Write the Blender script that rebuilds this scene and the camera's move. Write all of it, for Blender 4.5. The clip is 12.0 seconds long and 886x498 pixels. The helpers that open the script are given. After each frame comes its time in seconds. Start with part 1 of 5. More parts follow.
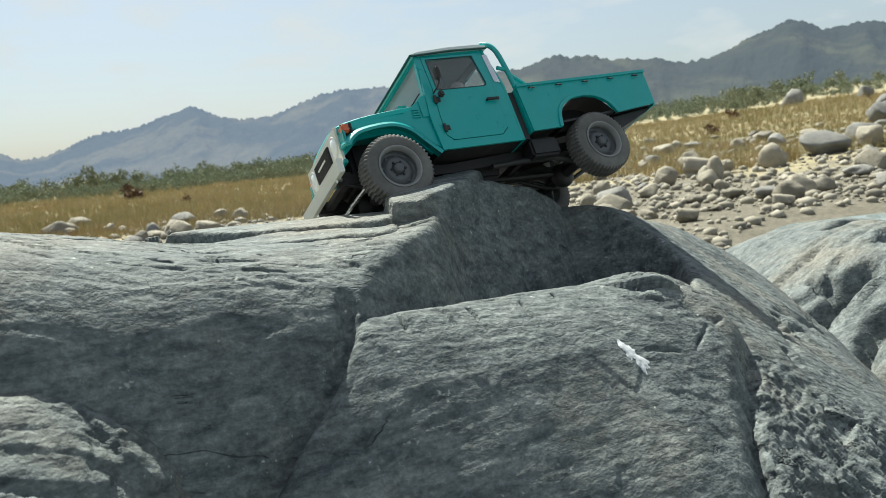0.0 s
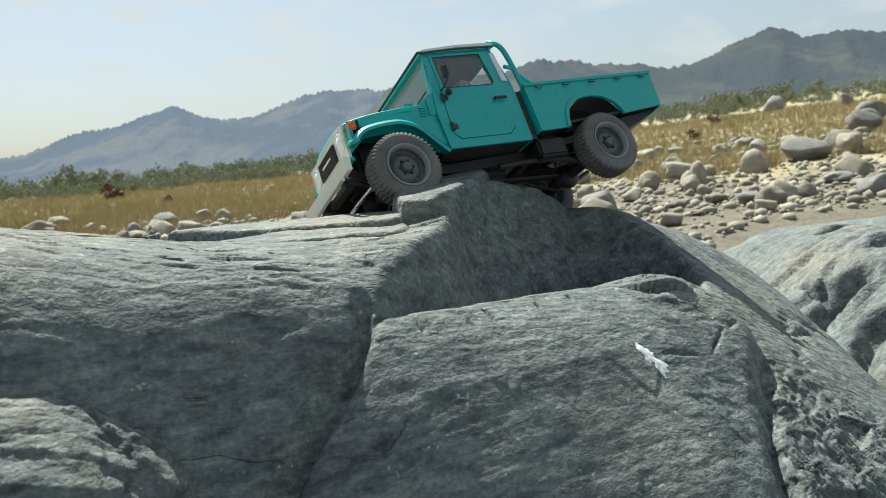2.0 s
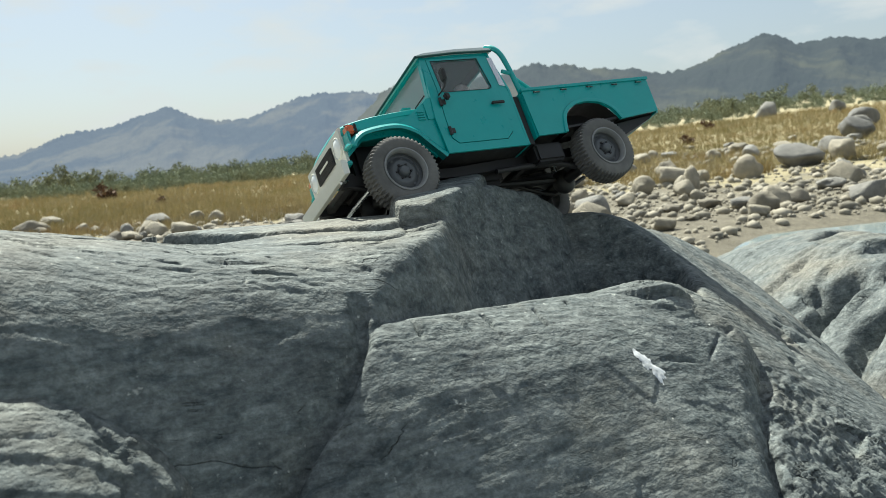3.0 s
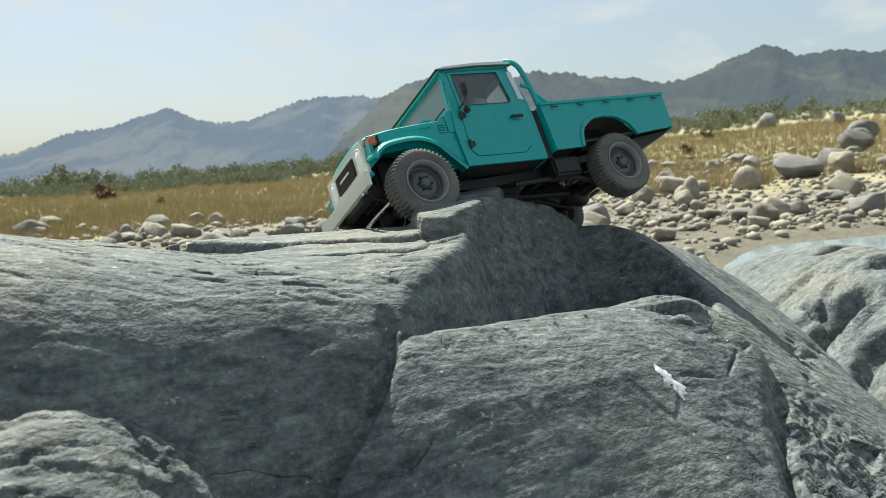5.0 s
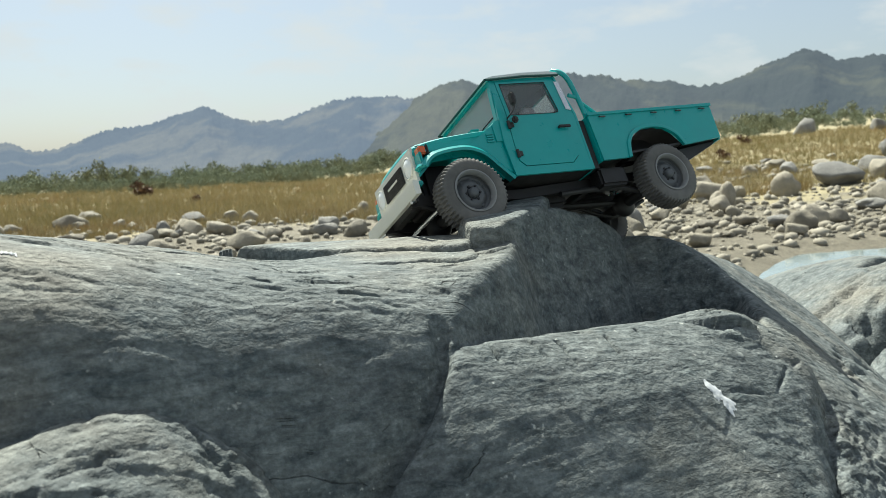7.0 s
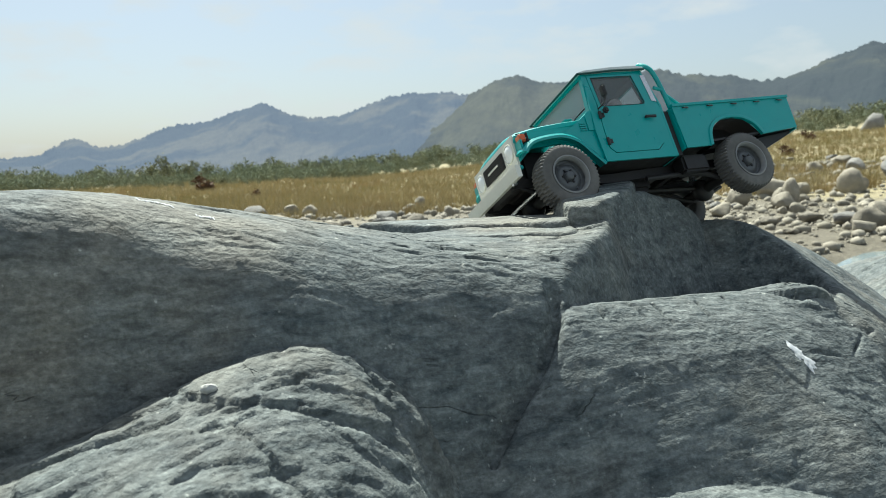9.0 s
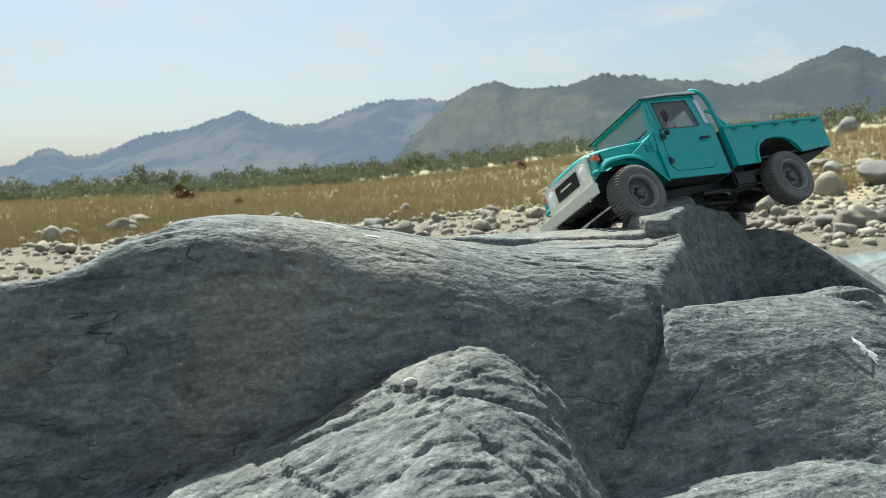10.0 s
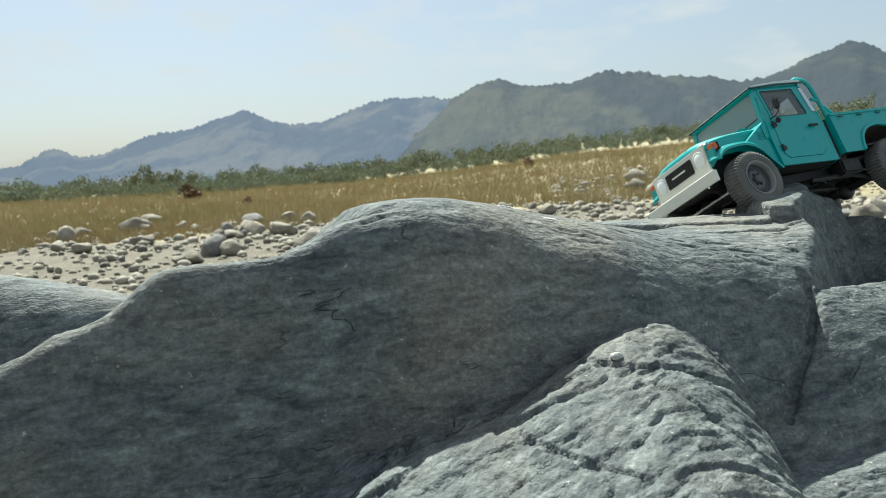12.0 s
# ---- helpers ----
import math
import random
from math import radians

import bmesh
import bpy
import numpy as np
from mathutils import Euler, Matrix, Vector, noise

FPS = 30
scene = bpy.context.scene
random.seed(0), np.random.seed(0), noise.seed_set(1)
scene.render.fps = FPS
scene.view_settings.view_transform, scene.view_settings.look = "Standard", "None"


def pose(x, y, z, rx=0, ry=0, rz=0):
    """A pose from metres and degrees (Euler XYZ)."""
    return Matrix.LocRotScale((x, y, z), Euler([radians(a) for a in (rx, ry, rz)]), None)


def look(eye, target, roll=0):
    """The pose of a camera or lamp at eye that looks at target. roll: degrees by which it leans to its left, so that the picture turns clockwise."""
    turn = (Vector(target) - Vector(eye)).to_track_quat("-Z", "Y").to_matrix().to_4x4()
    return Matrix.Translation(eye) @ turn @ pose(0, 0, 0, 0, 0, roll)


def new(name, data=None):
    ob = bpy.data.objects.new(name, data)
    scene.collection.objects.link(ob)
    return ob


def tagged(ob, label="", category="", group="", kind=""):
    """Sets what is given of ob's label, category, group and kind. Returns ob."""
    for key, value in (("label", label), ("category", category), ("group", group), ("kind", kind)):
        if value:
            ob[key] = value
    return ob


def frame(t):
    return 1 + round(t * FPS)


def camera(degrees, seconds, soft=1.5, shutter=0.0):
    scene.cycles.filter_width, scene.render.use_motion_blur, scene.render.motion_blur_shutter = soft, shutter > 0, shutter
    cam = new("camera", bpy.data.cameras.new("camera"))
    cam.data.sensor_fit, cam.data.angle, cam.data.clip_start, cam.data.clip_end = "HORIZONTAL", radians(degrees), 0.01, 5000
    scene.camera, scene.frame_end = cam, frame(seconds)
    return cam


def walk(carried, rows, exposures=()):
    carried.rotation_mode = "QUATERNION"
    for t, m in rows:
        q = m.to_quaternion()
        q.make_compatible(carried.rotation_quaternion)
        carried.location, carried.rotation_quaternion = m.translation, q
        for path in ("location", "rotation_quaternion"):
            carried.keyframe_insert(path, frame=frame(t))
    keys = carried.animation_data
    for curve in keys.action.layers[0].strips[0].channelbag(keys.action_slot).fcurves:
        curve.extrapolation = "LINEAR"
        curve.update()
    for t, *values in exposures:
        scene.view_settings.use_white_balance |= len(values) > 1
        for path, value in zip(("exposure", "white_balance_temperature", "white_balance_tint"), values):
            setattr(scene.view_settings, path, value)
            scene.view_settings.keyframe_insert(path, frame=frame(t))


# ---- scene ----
cam = camera(58.9, 12.0, soft=0.6)
cam.data.dof.use_dof, cam.data.dof.focus_distance, cam.data.dof.aperture_fstop = True, 0.85, 15.0
PATH = [
    (0, (-0.012, 0.336, 0.969), (-0.014, 2.321, 0.725), -5.1),
    (0.5, (-0.023, 0.342, 0.965), (-0.01, 2.327, 0.72), -4.9),
    (1, (-0.031, 0.346, 0.962), (-0.008, 2.331, 0.719), -4.8),
    (1.5, (-0.038, 0.351, 0.963), (-0.004, 2.336, 0.721), -4.6),
    (2, (-0.04, 0.352, 0.967), (0.003, 2.337, 0.726), -4.5),
    (2.5, (-0.041, 0.354, 0.968), (0.011, 2.339, 0.73), -4.3),
    (4.5, (-0.06, 0.349, 0.975), (0.01, 2.335, 0.75), -3.3),
    (5, (-0.067, 0.346, 0.978), (-0.001, 2.333, 0.757), -3.1),
    (5.5, (-0.074, 0.344, 0.984), (-0.016, 2.331, 0.766), -2.9),
    (6, (-0.079, 0.342, 0.989), (-0.033, 2.329, 0.772), -2.7),
    (6.5, (-0.085, 0.341, 0.99), (-0.06, 2.329, 0.775), -2.5),
    (8.5, (-0.083, 0.3, 0.977), (-0.219, 2.284, 0.76), -2.1),
    (9, (-0.139, 0.239, 0.978), (-0.287, 2.221, 0.759), -2.2),
    (9.5, (-0.192, 0.182, 0.994), (-0.312, 2.167, 0.78), -2.4),
    (10, (-0.273, 0.129, 1.002), (-0.369, 2.116, 0.796), -2.7),
    (10.5, (-0.37, 0.108, 1.002), (-0.455, 2.096, 0.8), -2.9),
    (11, (-0.41, 0.095, 0.998), (-0.496, 2.083, 0.797), -3.0),
    (11.5, (-0.422, 0.097, 1.002), (-0.518, 2.084, 0.799), -3.0),
    (12, (-0.434, 0.1, 0.997), (-0.542, 2.086, 0.787), -3.1),
]
walk(cam, [(t, look(eye, target, roll)) for t, eye, target, roll in PATH], [(0.0, 1.16, 6020, 1.5), (7.0, 1.16, 6020, 1.5), (9.0, 1.16, 5860, 0.5), (12.0, 1.16, 5860, 0.5)])

# ---- daylight ----
SUN_AZIMUTH, SUN_HEIGHT = -25.0, 54.0  # degrees left of straight ahead, degrees above the horizon
world = bpy.data.worlds.new("daylight")
scene.world = world
world.use_nodes = True
wn, wl = world.node_tree.nodes, world.node_tree.links
sky = wn.new("ShaderNodeTexSky")
sky.sky_type, sky.sun_disc = "NISHITA", False
sky.sun_elevation, sky.sun_rotation = radians(SUN_HEIGHT), radians(SUN_AZIMUTH)
sky.air_density, sky.dust_density, sky.ozone_density = 1.0, 2.2, 1.6
# thin high cloud in wisps
wc, wm, wt, wr, wx = (wn.new("ShaderNode" + k) for k in ("TexCoord", "Mapping", "TexNoise", "ValToRGB", "Mix"))
wm.inputs["Scale"].default_value = (2.6, 2.6, 7.5)
wt.inputs["Scale"].default_value, wt.inputs["Detail"].default_value, wt.inputs["Roughness"].default_value = 2.3, 7.0, 0.55
wr.color_ramp.elements[0].position, wr.color_ramp.elements[1].position = 0.49, 0.64
wr.color_ramp.elements[0].color, wr.color_ramp.elements[1].color = (0.36, 0.36, 0.36, 1), (0.85, 0.85, 0.85, 1)
wx.data_type = "RGBA"
wx.inputs[7].default_value = (6.9, 6.75, 6.5, 1)
wl.new(wc.outputs["Generated"], wm.inputs["Vector"])
wl.new(wm.outputs["Vector"], wt.inputs["Vector"])
wl.new(wt.outputs["Fac"], wr.inputs["Fac"])
wl.new(wr.outputs["Color"], wx.inputs[0])
wl.new(sky.outputs["Color"], wx.inputs[6])
wl.new(wx.outputs[2], wn["Background"].inputs["Color"])
wn["Background"].inputs["Strength"].default_value = 0.050

sun_data = bpy.data.lights.new("sun", "SUN")
sun_data.energy, sun_data.angle, sun_data.color = 5.0, radians(0.6), (1.0, 0.915, 0.78)
sun = new("sun", sun_data)
az, el = radians(SUN_AZIMUTH), radians(SUN_HEIGHT)
sun_way = Vector((math.sin(az) * math.cos(el), math.cos(az) * math.cos(el), math.sin(el)))
sun.matrix_world = look(sun_way * 50, (0, 0, 0))

# ---- materials ----
def material(name, rough=0.6, metal=0.0):
    m = bpy.data.materials.new(name)
    m.use_nodes = True
    b = m.node_tree.nodes["Principled BSDF"]
    b.inputs["Roughness"].default_value, b.inputs["Metallic"].default_value = rough, metal
    return m, m.node_tree.nodes, m.node_tree.links, b


def tex(nodes, links, scale, detail=6.0, rough=0.6, stretch=(1, 1, 1), turn=(0, 0, 0), coords="Object", distortion=0.0):
    """A noise texture in metres, stretched and turned."""
    c, mp, n = nodes.new("ShaderNodeTexCoord"), nodes.new("ShaderNodeMapping"), nodes.new("ShaderNodeTexNoise")
    mp.vector_type = "TEXTURE"
    mp.inputs["Scale"].default_value, mp.inputs["Rotation"].default_value = [1 / v for v in stretch], [radians(a) for a in turn]
    n.inputs["Scale"].default_value, n.inputs["Detail"].default_value, n.inputs["Roughness"].default_value = scale, detail, rough
    n.inputs["Distortion"].default_value = distortion
    links.new(c.outputs[coords], mp.inputs["Vector"])
    links.new(mp.outputs["Vector"], n.inputs["Vector"])
    return n.outputs["Fac"]


def ramp(nodes, links, fac, stops):
    r = nodes.new("ShaderNodeValToRGB")
    e = r.color_ramp.elements
    while len(e) < len(stops):
        e.new(0.5)
    for k, (at, col) in zip(e, stops):
        k.position, k.color = at, (*col, 1) if len(col) == 3 else col
    links.new(fac, r.inputs["Fac"])
    return r.outputs["Color"]


def mix(nodes, links, fac, a, b, mode="MIX"):
    n = nodes.new("ShaderNodeMix")
    n.data_type, n.blend_type = "RGBA", mode
    for socket, v in ((n.inputs[0], fac), (n.inputs[6], a), (n.inputs[7], b)):
        if isinstance(v, (int, float)):
            socket.default_value = v
        elif isinstance(v, tuple):
            socket.default_value = (*v, 1)
        else:
            links.new(v, socket)
    return n.outputs[2]


def bump(nodes, links, bsdf, height, strength, distance, below=None):
    n = nodes.new("ShaderNodeBump")
    n.inputs["Strength"].default_value, n.inputs["Distance"].default_value = strength, distance
    links.new(height, n.inputs["Height"])
    if below is not None:
        links.new(below, n.inputs["Normal"])
    links.new(n.outputs["Normal"], bsdf.inputs["Normal"])
    return n.outputs["Normal"]


def rock_material(name, dark, light, warm, size=1.0, grain=(1, 1, 1), turn=(0, 0, 26)):
    """Schist: streaked grey with rusty stains, pale lichen specks and a fine foliated relief. size: 1 for a rock a metre wide."""
    m, n, l, b = material(name, 0.72)
    big = tex(n, l, 5 / size, 5, 0.6, grain, turn)
    streak = tex(n, l, 26 / size, 8, 0.68, (1, 3.0, 3.0), turn, distortion=0.5)
    col = ramp(n, l, streak, [(0.34, dark), (0.5, tuple((p + q) / 2 for p, q in zip(dark, light))), (0.68, light)])
    stain = ramp(n, l, big, [(0.5, (0, 0, 0)), (0.72, (1, 1, 1))])
    col = mix(n, l, mix(n, l, 0.4, (0, 0, 0), stain), col, warm)
    blotch = ramp(n, l, tex(n, l, 11 / size, 6, 0.65, (1, 3, 3), turn), [(0.36, (0.72, 0.72, 0.74)), (0.6, (1, 1, 1))])
    col = mix(n, l, 0.8, col, blotch, "MULTIPLY")
    speck_h = tex(n, l, 130 / size, 3, 0.5)
    speck = ramp(n, l, speck_h, [(0.69, (0, 0, 0)), (0.76, (0.5, 0.5, 0.5))])
    col = mix(n, l, speck, col, (0.55, 0.56, 0.52))
    grain = ramp(n, l, tex(n, l, 240 / size, 5, 0.75), [(0.36, (0.70,) * 3), (0.5, (1.0,) * 3), (0.64, (1.34,) * 3)])
    col = mix(n, l, 0.75, col, grain, "MULTIPLY")
    tint = col
    l.new(ramp(n, l, streak, [(0.3, (0.68,) * 3), (0.8, (0.90,) * 3)]), b.inputs["Roughness"])
    b.inputs["Specular IOR Level"].default_value = 0.16
    fold = tex(n, l, 22 / size, 4, 0.5, (1, 4.0, 4.0), turn, distortion=0.4)
    n1 = bump(n, l, b, fold, 1.0, 0.0026 * size)
    # long hairline cracks, some along the foliation and some across it
    def hairline(scale, stretch, way, width, keep):
        line = ramp(n, l, tex(n, l, scale / size, 4, 0.5, stretch, way, distortion=0.6), [(0.5 - width, (0, 0, 0)), (0.5, (1, 1, 1)), (0.5 + width, (0, 0, 0))])
        some = ramp(n, l, tex(n, l, 6 / size, 4, 0.6, (1, 1.6, 1.6), way), [(keep, (0, 0, 0)), (keep + 0.05, (1, 1, 1))])
        return mix(n, l, 1.0, line, some, "MULTIPLY")
    gap = mix(n, l, 1.0, hairline(5, (1, 4, 4), turn, 0.005, 0.56), hairline(5, (2.6, 1, 1), (0, 0, turn[2] + 20), 0.004, 0.60), "LIGHTEN")
    flake = ramp(n, l, tex(n, l, 75 / size, 6, 0.72, (1, 2.2, 2.2), turn, distortion=0.4), [(0.33, (0.66,) * 3), (0.5, (0.98,) * 3), (0.66, (1.42,) * 3)])
    tint = mix(n, l, 0.8, tint, flake, "MULTIPLY")
    l.new(mix(n, l, mix(n, l, 0.35, (0, 0, 0), gap), tint, (0.024, 0.027, 0.029)), b.inputs["Base Color"])
    shut = n.new("ShaderNodeInvert")
    l.new(gap, shut.inputs["Color"])
    n1 = bump(n, l, b, shut.outputs["Color"], 0.9, 0.0030 * size, n1)
    n2 = bump(n, l, b, tex(n, l, 70 / size, 5, 0.55, (1, 1.7, 1.7), turn, distortion=0.3), 1.0, 0.0036 * size, n1)
    l.new(ramp(n, l, tex(n, l, 8 / size, 4, 0.6, (1, 2, 2), turn), [(0.38, (0.22,) * 3), (0.6, (1,) * 3)]), n2.node.inputs["Strength"])
    bump(n, l, b, tex(n, l, 230 / size, 4, 0.6), 1.0, 0.0015 * size, n2)
    return m


schist = rock_material("schist", (0.061, 0.075, 0.079), (0.200, 0.219, 0.213), (0.29, 0.256, 0.192))
slab_schist = rock_material("slab_schist", (0.060, 0.073, 0.077), (0.197, 0.217, 0.210), (0.29, 0.256, 0.192), turn=(0, 0, 50))


# ---- helpers for forms ----
from mathutils.bvhtree import BVHTree


_perm = np.random.RandomState(7).permutation(256)
_perm = np.concatenate([_perm, _perm, _perm])
_dirs = np.random.RandomState(8).normal(size=(256, 3))
_dirs /= np.linalg.norm(_dirs, axis=1)[:, None]


def perlin(x, y, z):
    """Gradient noise for whole arrays, about -0.7 to 0.7."""
    xi, yi, zi = (np.floor(v).astype(int) for v in (x, y, z))
    xf, yf, zf = x - xi, y - yi, z - zi
    fade = [v * v * v * (v * (v * 6 - 15) + 10) for v in (xf, yf, zf)]
    total = 0
    for i in (0, 1):
        for j in (0, 1):
            for k in (0, 1):
                h = _perm[_perm[_perm[(xi + i) & 255] + ((yi + j) & 255)] + ((zi + k) & 255)]
                g = _dirs[h]
                dot = g[..., 0] * (xf - i) + g[..., 1] * (yf - j) + g[..., 2] * (zf - k)
                wx, wy, wz = (f if c else 1 - f for f, c in zip(fade, (i, j, k)))
                total = total + dot * wx * wy * wz
    return total


def fbm(x, y, z, octaves=5, gain=0.5):
    total, amp = 0, 1.0
    for o in range(octaves):
        total = total + amp * perlin(x * 2 ** o + 13.1 * o, y * 2 ** o + 7.7 * o, z * 2 ** o + 3.3 * o)
        amp *= gain
    return total


def ridged(x, y, z, octaves=4):
    total, amp = 0, 1.0
    for o in range(octaves):
        total = total + amp * (1 - 2 * np.abs(perlin(x * 2 ** o + 5.1 * o, y * 2 ** o, z * 2 ** o)))
        amp *= 0.5
    return total


def soft(v, w):
    """Ramp that starts at 0, rounded over w."""
    return w * np.logaddexp(0, v / w)


def smooth_knots(v, knots):
    """A smooth curve through a few knots (place, value)."""
    k = np.array(knots, float)
    fine = np.linspace(k[0, 0], k[-1, 0], 400)
    val = np.interp(fine, k[:, 0], k[:, 1])
    w = max(2, int(400 * 0.018 / (k[-1, 0] - k[0, 0])))
    pad = np.pad(val, w, mode="edge")
    val = np.convolve(pad, np.ones(2 * w + 1) / (2 * w + 1), "valid")
    return np.interp(v, fine, val)


def beside(x, y, line):
    """Signed distance to a polyline: positive on its right-hand side."""
    best = np.full(x.shape, 1e9)
    sign = np.ones(x.shape)
    for (ax, ay), (bx, by) in zip(line[:-1], line[1:]):
        ux, uy = bx - ax, by - ay
        k = np.clip(((x - ax) * ux + (y - ay) * uy) / (ux * ux + uy * uy), 0, 1)
        dx, dy = x - ax - k * ux, y - ay - k * uy
        d = np.hypot(dx, dy)
        cross = (x - ax) * uy - (y - ay) * ux
        near = d < best
        best = np.where(near, d, best)
        sign = np.where(near, np.sign(cross), sign)
    return best * sign


def grid_lines(pieces):
    """Places along one axis: pieces of (from, to, step)."""
    out = []
    for a, b, step in pieces:
        out.extend(np.arange(a, b - step * 0.5, step))
    out.append(pieces[-1][1])
    return np.array(out)


def sheet_mesh(name, X, Y, Z):
    rows, cols = X.shape
    verts = np.stack([X, Y, Z], -1).reshape(-1, 3)
    i = np.arange(rows * cols).reshape(rows, cols)
    quads = np.stack([i[:-1, :-1], i[:-1, 1:], i[1:, 1:], i[1:, :-1]], -1).reshape(-1, 4)
    me = bpy.data.meshes.new(name)
    me.vertices.add(len(verts))
    me.vertices.foreach_set("co", verts.ravel())
    me.loops.add(quads.size)
    me.loops.foreach_set("vertex_index", quads.ravel())
    me.polygons.add(len(quads))
    me.polygons.foreach_set("loop_start", np.arange(0, quads.size, 4))
    me.polygons.foreach_set("use_smooth", np.ones(len(quads), bool))
    me.update()
    me.validate()
    return me


def push_out(X, Y, Z, amount):
    """Moves a sheet along its normals, so that steep faces get relief too."""
    gy = np.stack([np.gradient(X, axis=0), np.gradient(Y, axis=0), np.gradient(Z, axis=0)], -1)
    gx = np.stack([np.gradient(X, axis=1), np.gradient(Y, axis=1), np.gradient(Z, axis=1)], -1)
    n = np.cross(gx, gy)
    n /= np.linalg.norm(n, axis=-1, keepdims=True) + 1e-12
    return X + n[..., 0] * amount, Y + n[..., 1] * amount, Z + n[..., 2] * amount


def crack(x, y, line, width, depth):
    """A groove along a polyline."""
    d = np.abs(beside(x, y, line))
    return -depth * np.exp(-(d / width) ** 2)


# ---- the outcrop ----
U, N = (-0.897, -0.44), (0.44, -0.897)     # along the great rib, and out of its shaded face
RIM = [(-0.16, 0.60), (-0.09, 0.94), (-0.025, 1.10), (-0.018, 1.17), (0.022, 1.25), (0.062, 1.305), (0.108, 1.352), (0.150, 1.42), (0.21, 1.62), (0.28, 2.2)]
BLOCK = [(0.06, 2.2), (0.075, 1.46), (0.103, 1.398), (0.20, 1.405), (0.25, 1.375), (0.291, 1.326), (0.25, 1.16), (0.265, 1.06), (0.235, 0.93), (0.2, 0.3)]

APRON = [(0.10, 1.02), (0.178, 1.138), (0.296, 1.322), (0.34, 1.40)]


def outcrop(x, y):
    """The rock's height: a long rib, a lower hump, a falling flank with a block, a hollow between them, and the foot."""
    wob = 0.012 * fbm(x * 6, y * 6, 0 * x + 2.0, 3)
    xs, ys = x + wob, y + 0.012 * fbm(x * 6, y * 6, 0 * x + 9.0, 3)
    # rib
    s = (xs + 0.09) * U[0] + (ys - 0.94) * U[1]
    d = (xs + 0.09) * N[0] + (ys - 0.94) * N[1]
    top = smooth_knots(s, [(-0.6, 0.955), (-0.36, 0.941), (-0.27, 0.946), (-0.17, 0.913), (-0.12, 0.899), (0.0, 0.898), (0.1, 0.909), (0.2, 0.929), (0.25, 0.942), (0.32, 0.960), (0.37, 0.970), (0.41, 0.975), (0.45, 0.973), (0.49, 0.965), (0.527, 0.956), (0.545, 0.944), (0.60, 0.944), (0.64, 0.946), (0.658, 0.940), (0.675, 0.914), (0.70, 0.909), (0.75, 0.888), (0.9, 0.82), (1.2, 0.6)])
    top = top + 0.004 * fbm(s * 26, 0 * s, 0 * s + 3, 3) * np.clip((s - 0.45) / 0.1, 0, 1)
    start = smooth_knots(s, [(-0.5, 0.003), (0.14, 0.003), (0.27, 0.028), (0.42, 0.022), (0.52, 0.006), (1.2, 0.006)])
    brow = np.interp(s, [0.3, 0.5], [0.03, 0.006])
    fall = np.interp(s, [0.27, 0.42], [3.0, 5.0]) * soft(d - start, brow)
    gentle = 0.075 + 1.9 * soft(d - 0.005, 0.012)
    easy = np.clip((0.28 - s) / 0.16, 0, 1)
    fall = fall - easy * soft(fall - gentle, 0.01)
    rib = top - fall - 1.15 * soft(-d - 0.285, 0.035)
    rib -= 0.18 * soft(-d - 0.09, 0.05) * np.clip((s - 0.2) / 0.2, 0, 1)
    rib -= 0.75 * soft(-d - 0.004, 0.010) * np.clip((s - 0.46) / 0.10, 0, 1)
    rib -= 3.4 * soft(beside(xs, ys, RIM) - 0.004, 0.003)
    # lower hump
    a = (xs + 0.09) * 0.808 + (ys - 0.94) * 0.59
    b = (xs + 0.09) * 0.59 - (ys - 0.94) * 0.808
    end = a - 0.387 + 1.4 * soft(b - 0.088, 0.01)
    hump = 0.853 - 0.075 * a - 0.60 * soft(-a - 0.006, 0.008) - 1.3 * soft(end, 0.008) - 0.2 * soft(b, 0.01) - np.interp(a, [0.05, 0.18], [1.2, 0.78]) * soft(b - np.interp(a, [-0.03, 0.05, 0.2], [0.0, 0.024, 0.055]), 0.018) - 2.2 * soft(-b - 0.014, 0.006)
    # flank and block
    flank = 0.80 - 0.71 * (xs - 0.291) + 0.19 * (ys - 1.326)
    flank = flank + 0.30 * soft(ys - 1.48, 0.04) - 0.75 * soft(ys - 1.62, 0.05) - 0.35 * soft(xs - 0.50, 0.03) + 0.013 * np.clip((ys - 1.15) / 0.15, 0, 1)
    roof = 0.887 + 0.05 * (ys - 1.4)
    flank = roof - soft(roof - flank, 0.012)
    flank -= 0.44 * soft(1.10 - ys, 0.03) + 1.7 * soft(beside(xs, ys, [(0.1, 1.43), (0.268, 1.50), (0.69, 1.98), (1.2, 2.4)]) * -1 - 0.02, 0.03)
    flank -= 2.6 * soft(beside(xs, ys, BLOCK), 0.003)
    flank += crack(xs, ys, [(0.268, 1.11), (0.262, 1.06), (0.215, 0.93), (0.18, 0.80)], 0.016, 0.014)
    # apron that joins the hump to the flank
    apron = 0.760 - 0.61 * (xs - 0.274) + 0.246 * (ys - 1.131) - 2.6 * soft(-beside(xs, ys, APRON), 0.004) - 0.8 * soft(1.075 - ys, 0.015) - 1.0 * soft(ys - 1.33, 0.03) - 0.6 * soft(xs - 0.39, 0.03)
    # foot
    foot = 0.706 + 0.42 * (ys - 0.80) - 0.12 * (xs + 0.1)
    foot = np.minimum(foot, 0.704 + 0.08 * (ys - 0.8)) - 0.9 * soft(xs - 0.16, 0.05) - 1.0 * soft(ys - 1.05, 0.03) - 0.5 * soft(-0.62 - xs, 0.05)
    z = np.maximum.reduce([rib, hump, flank, apron, foot])
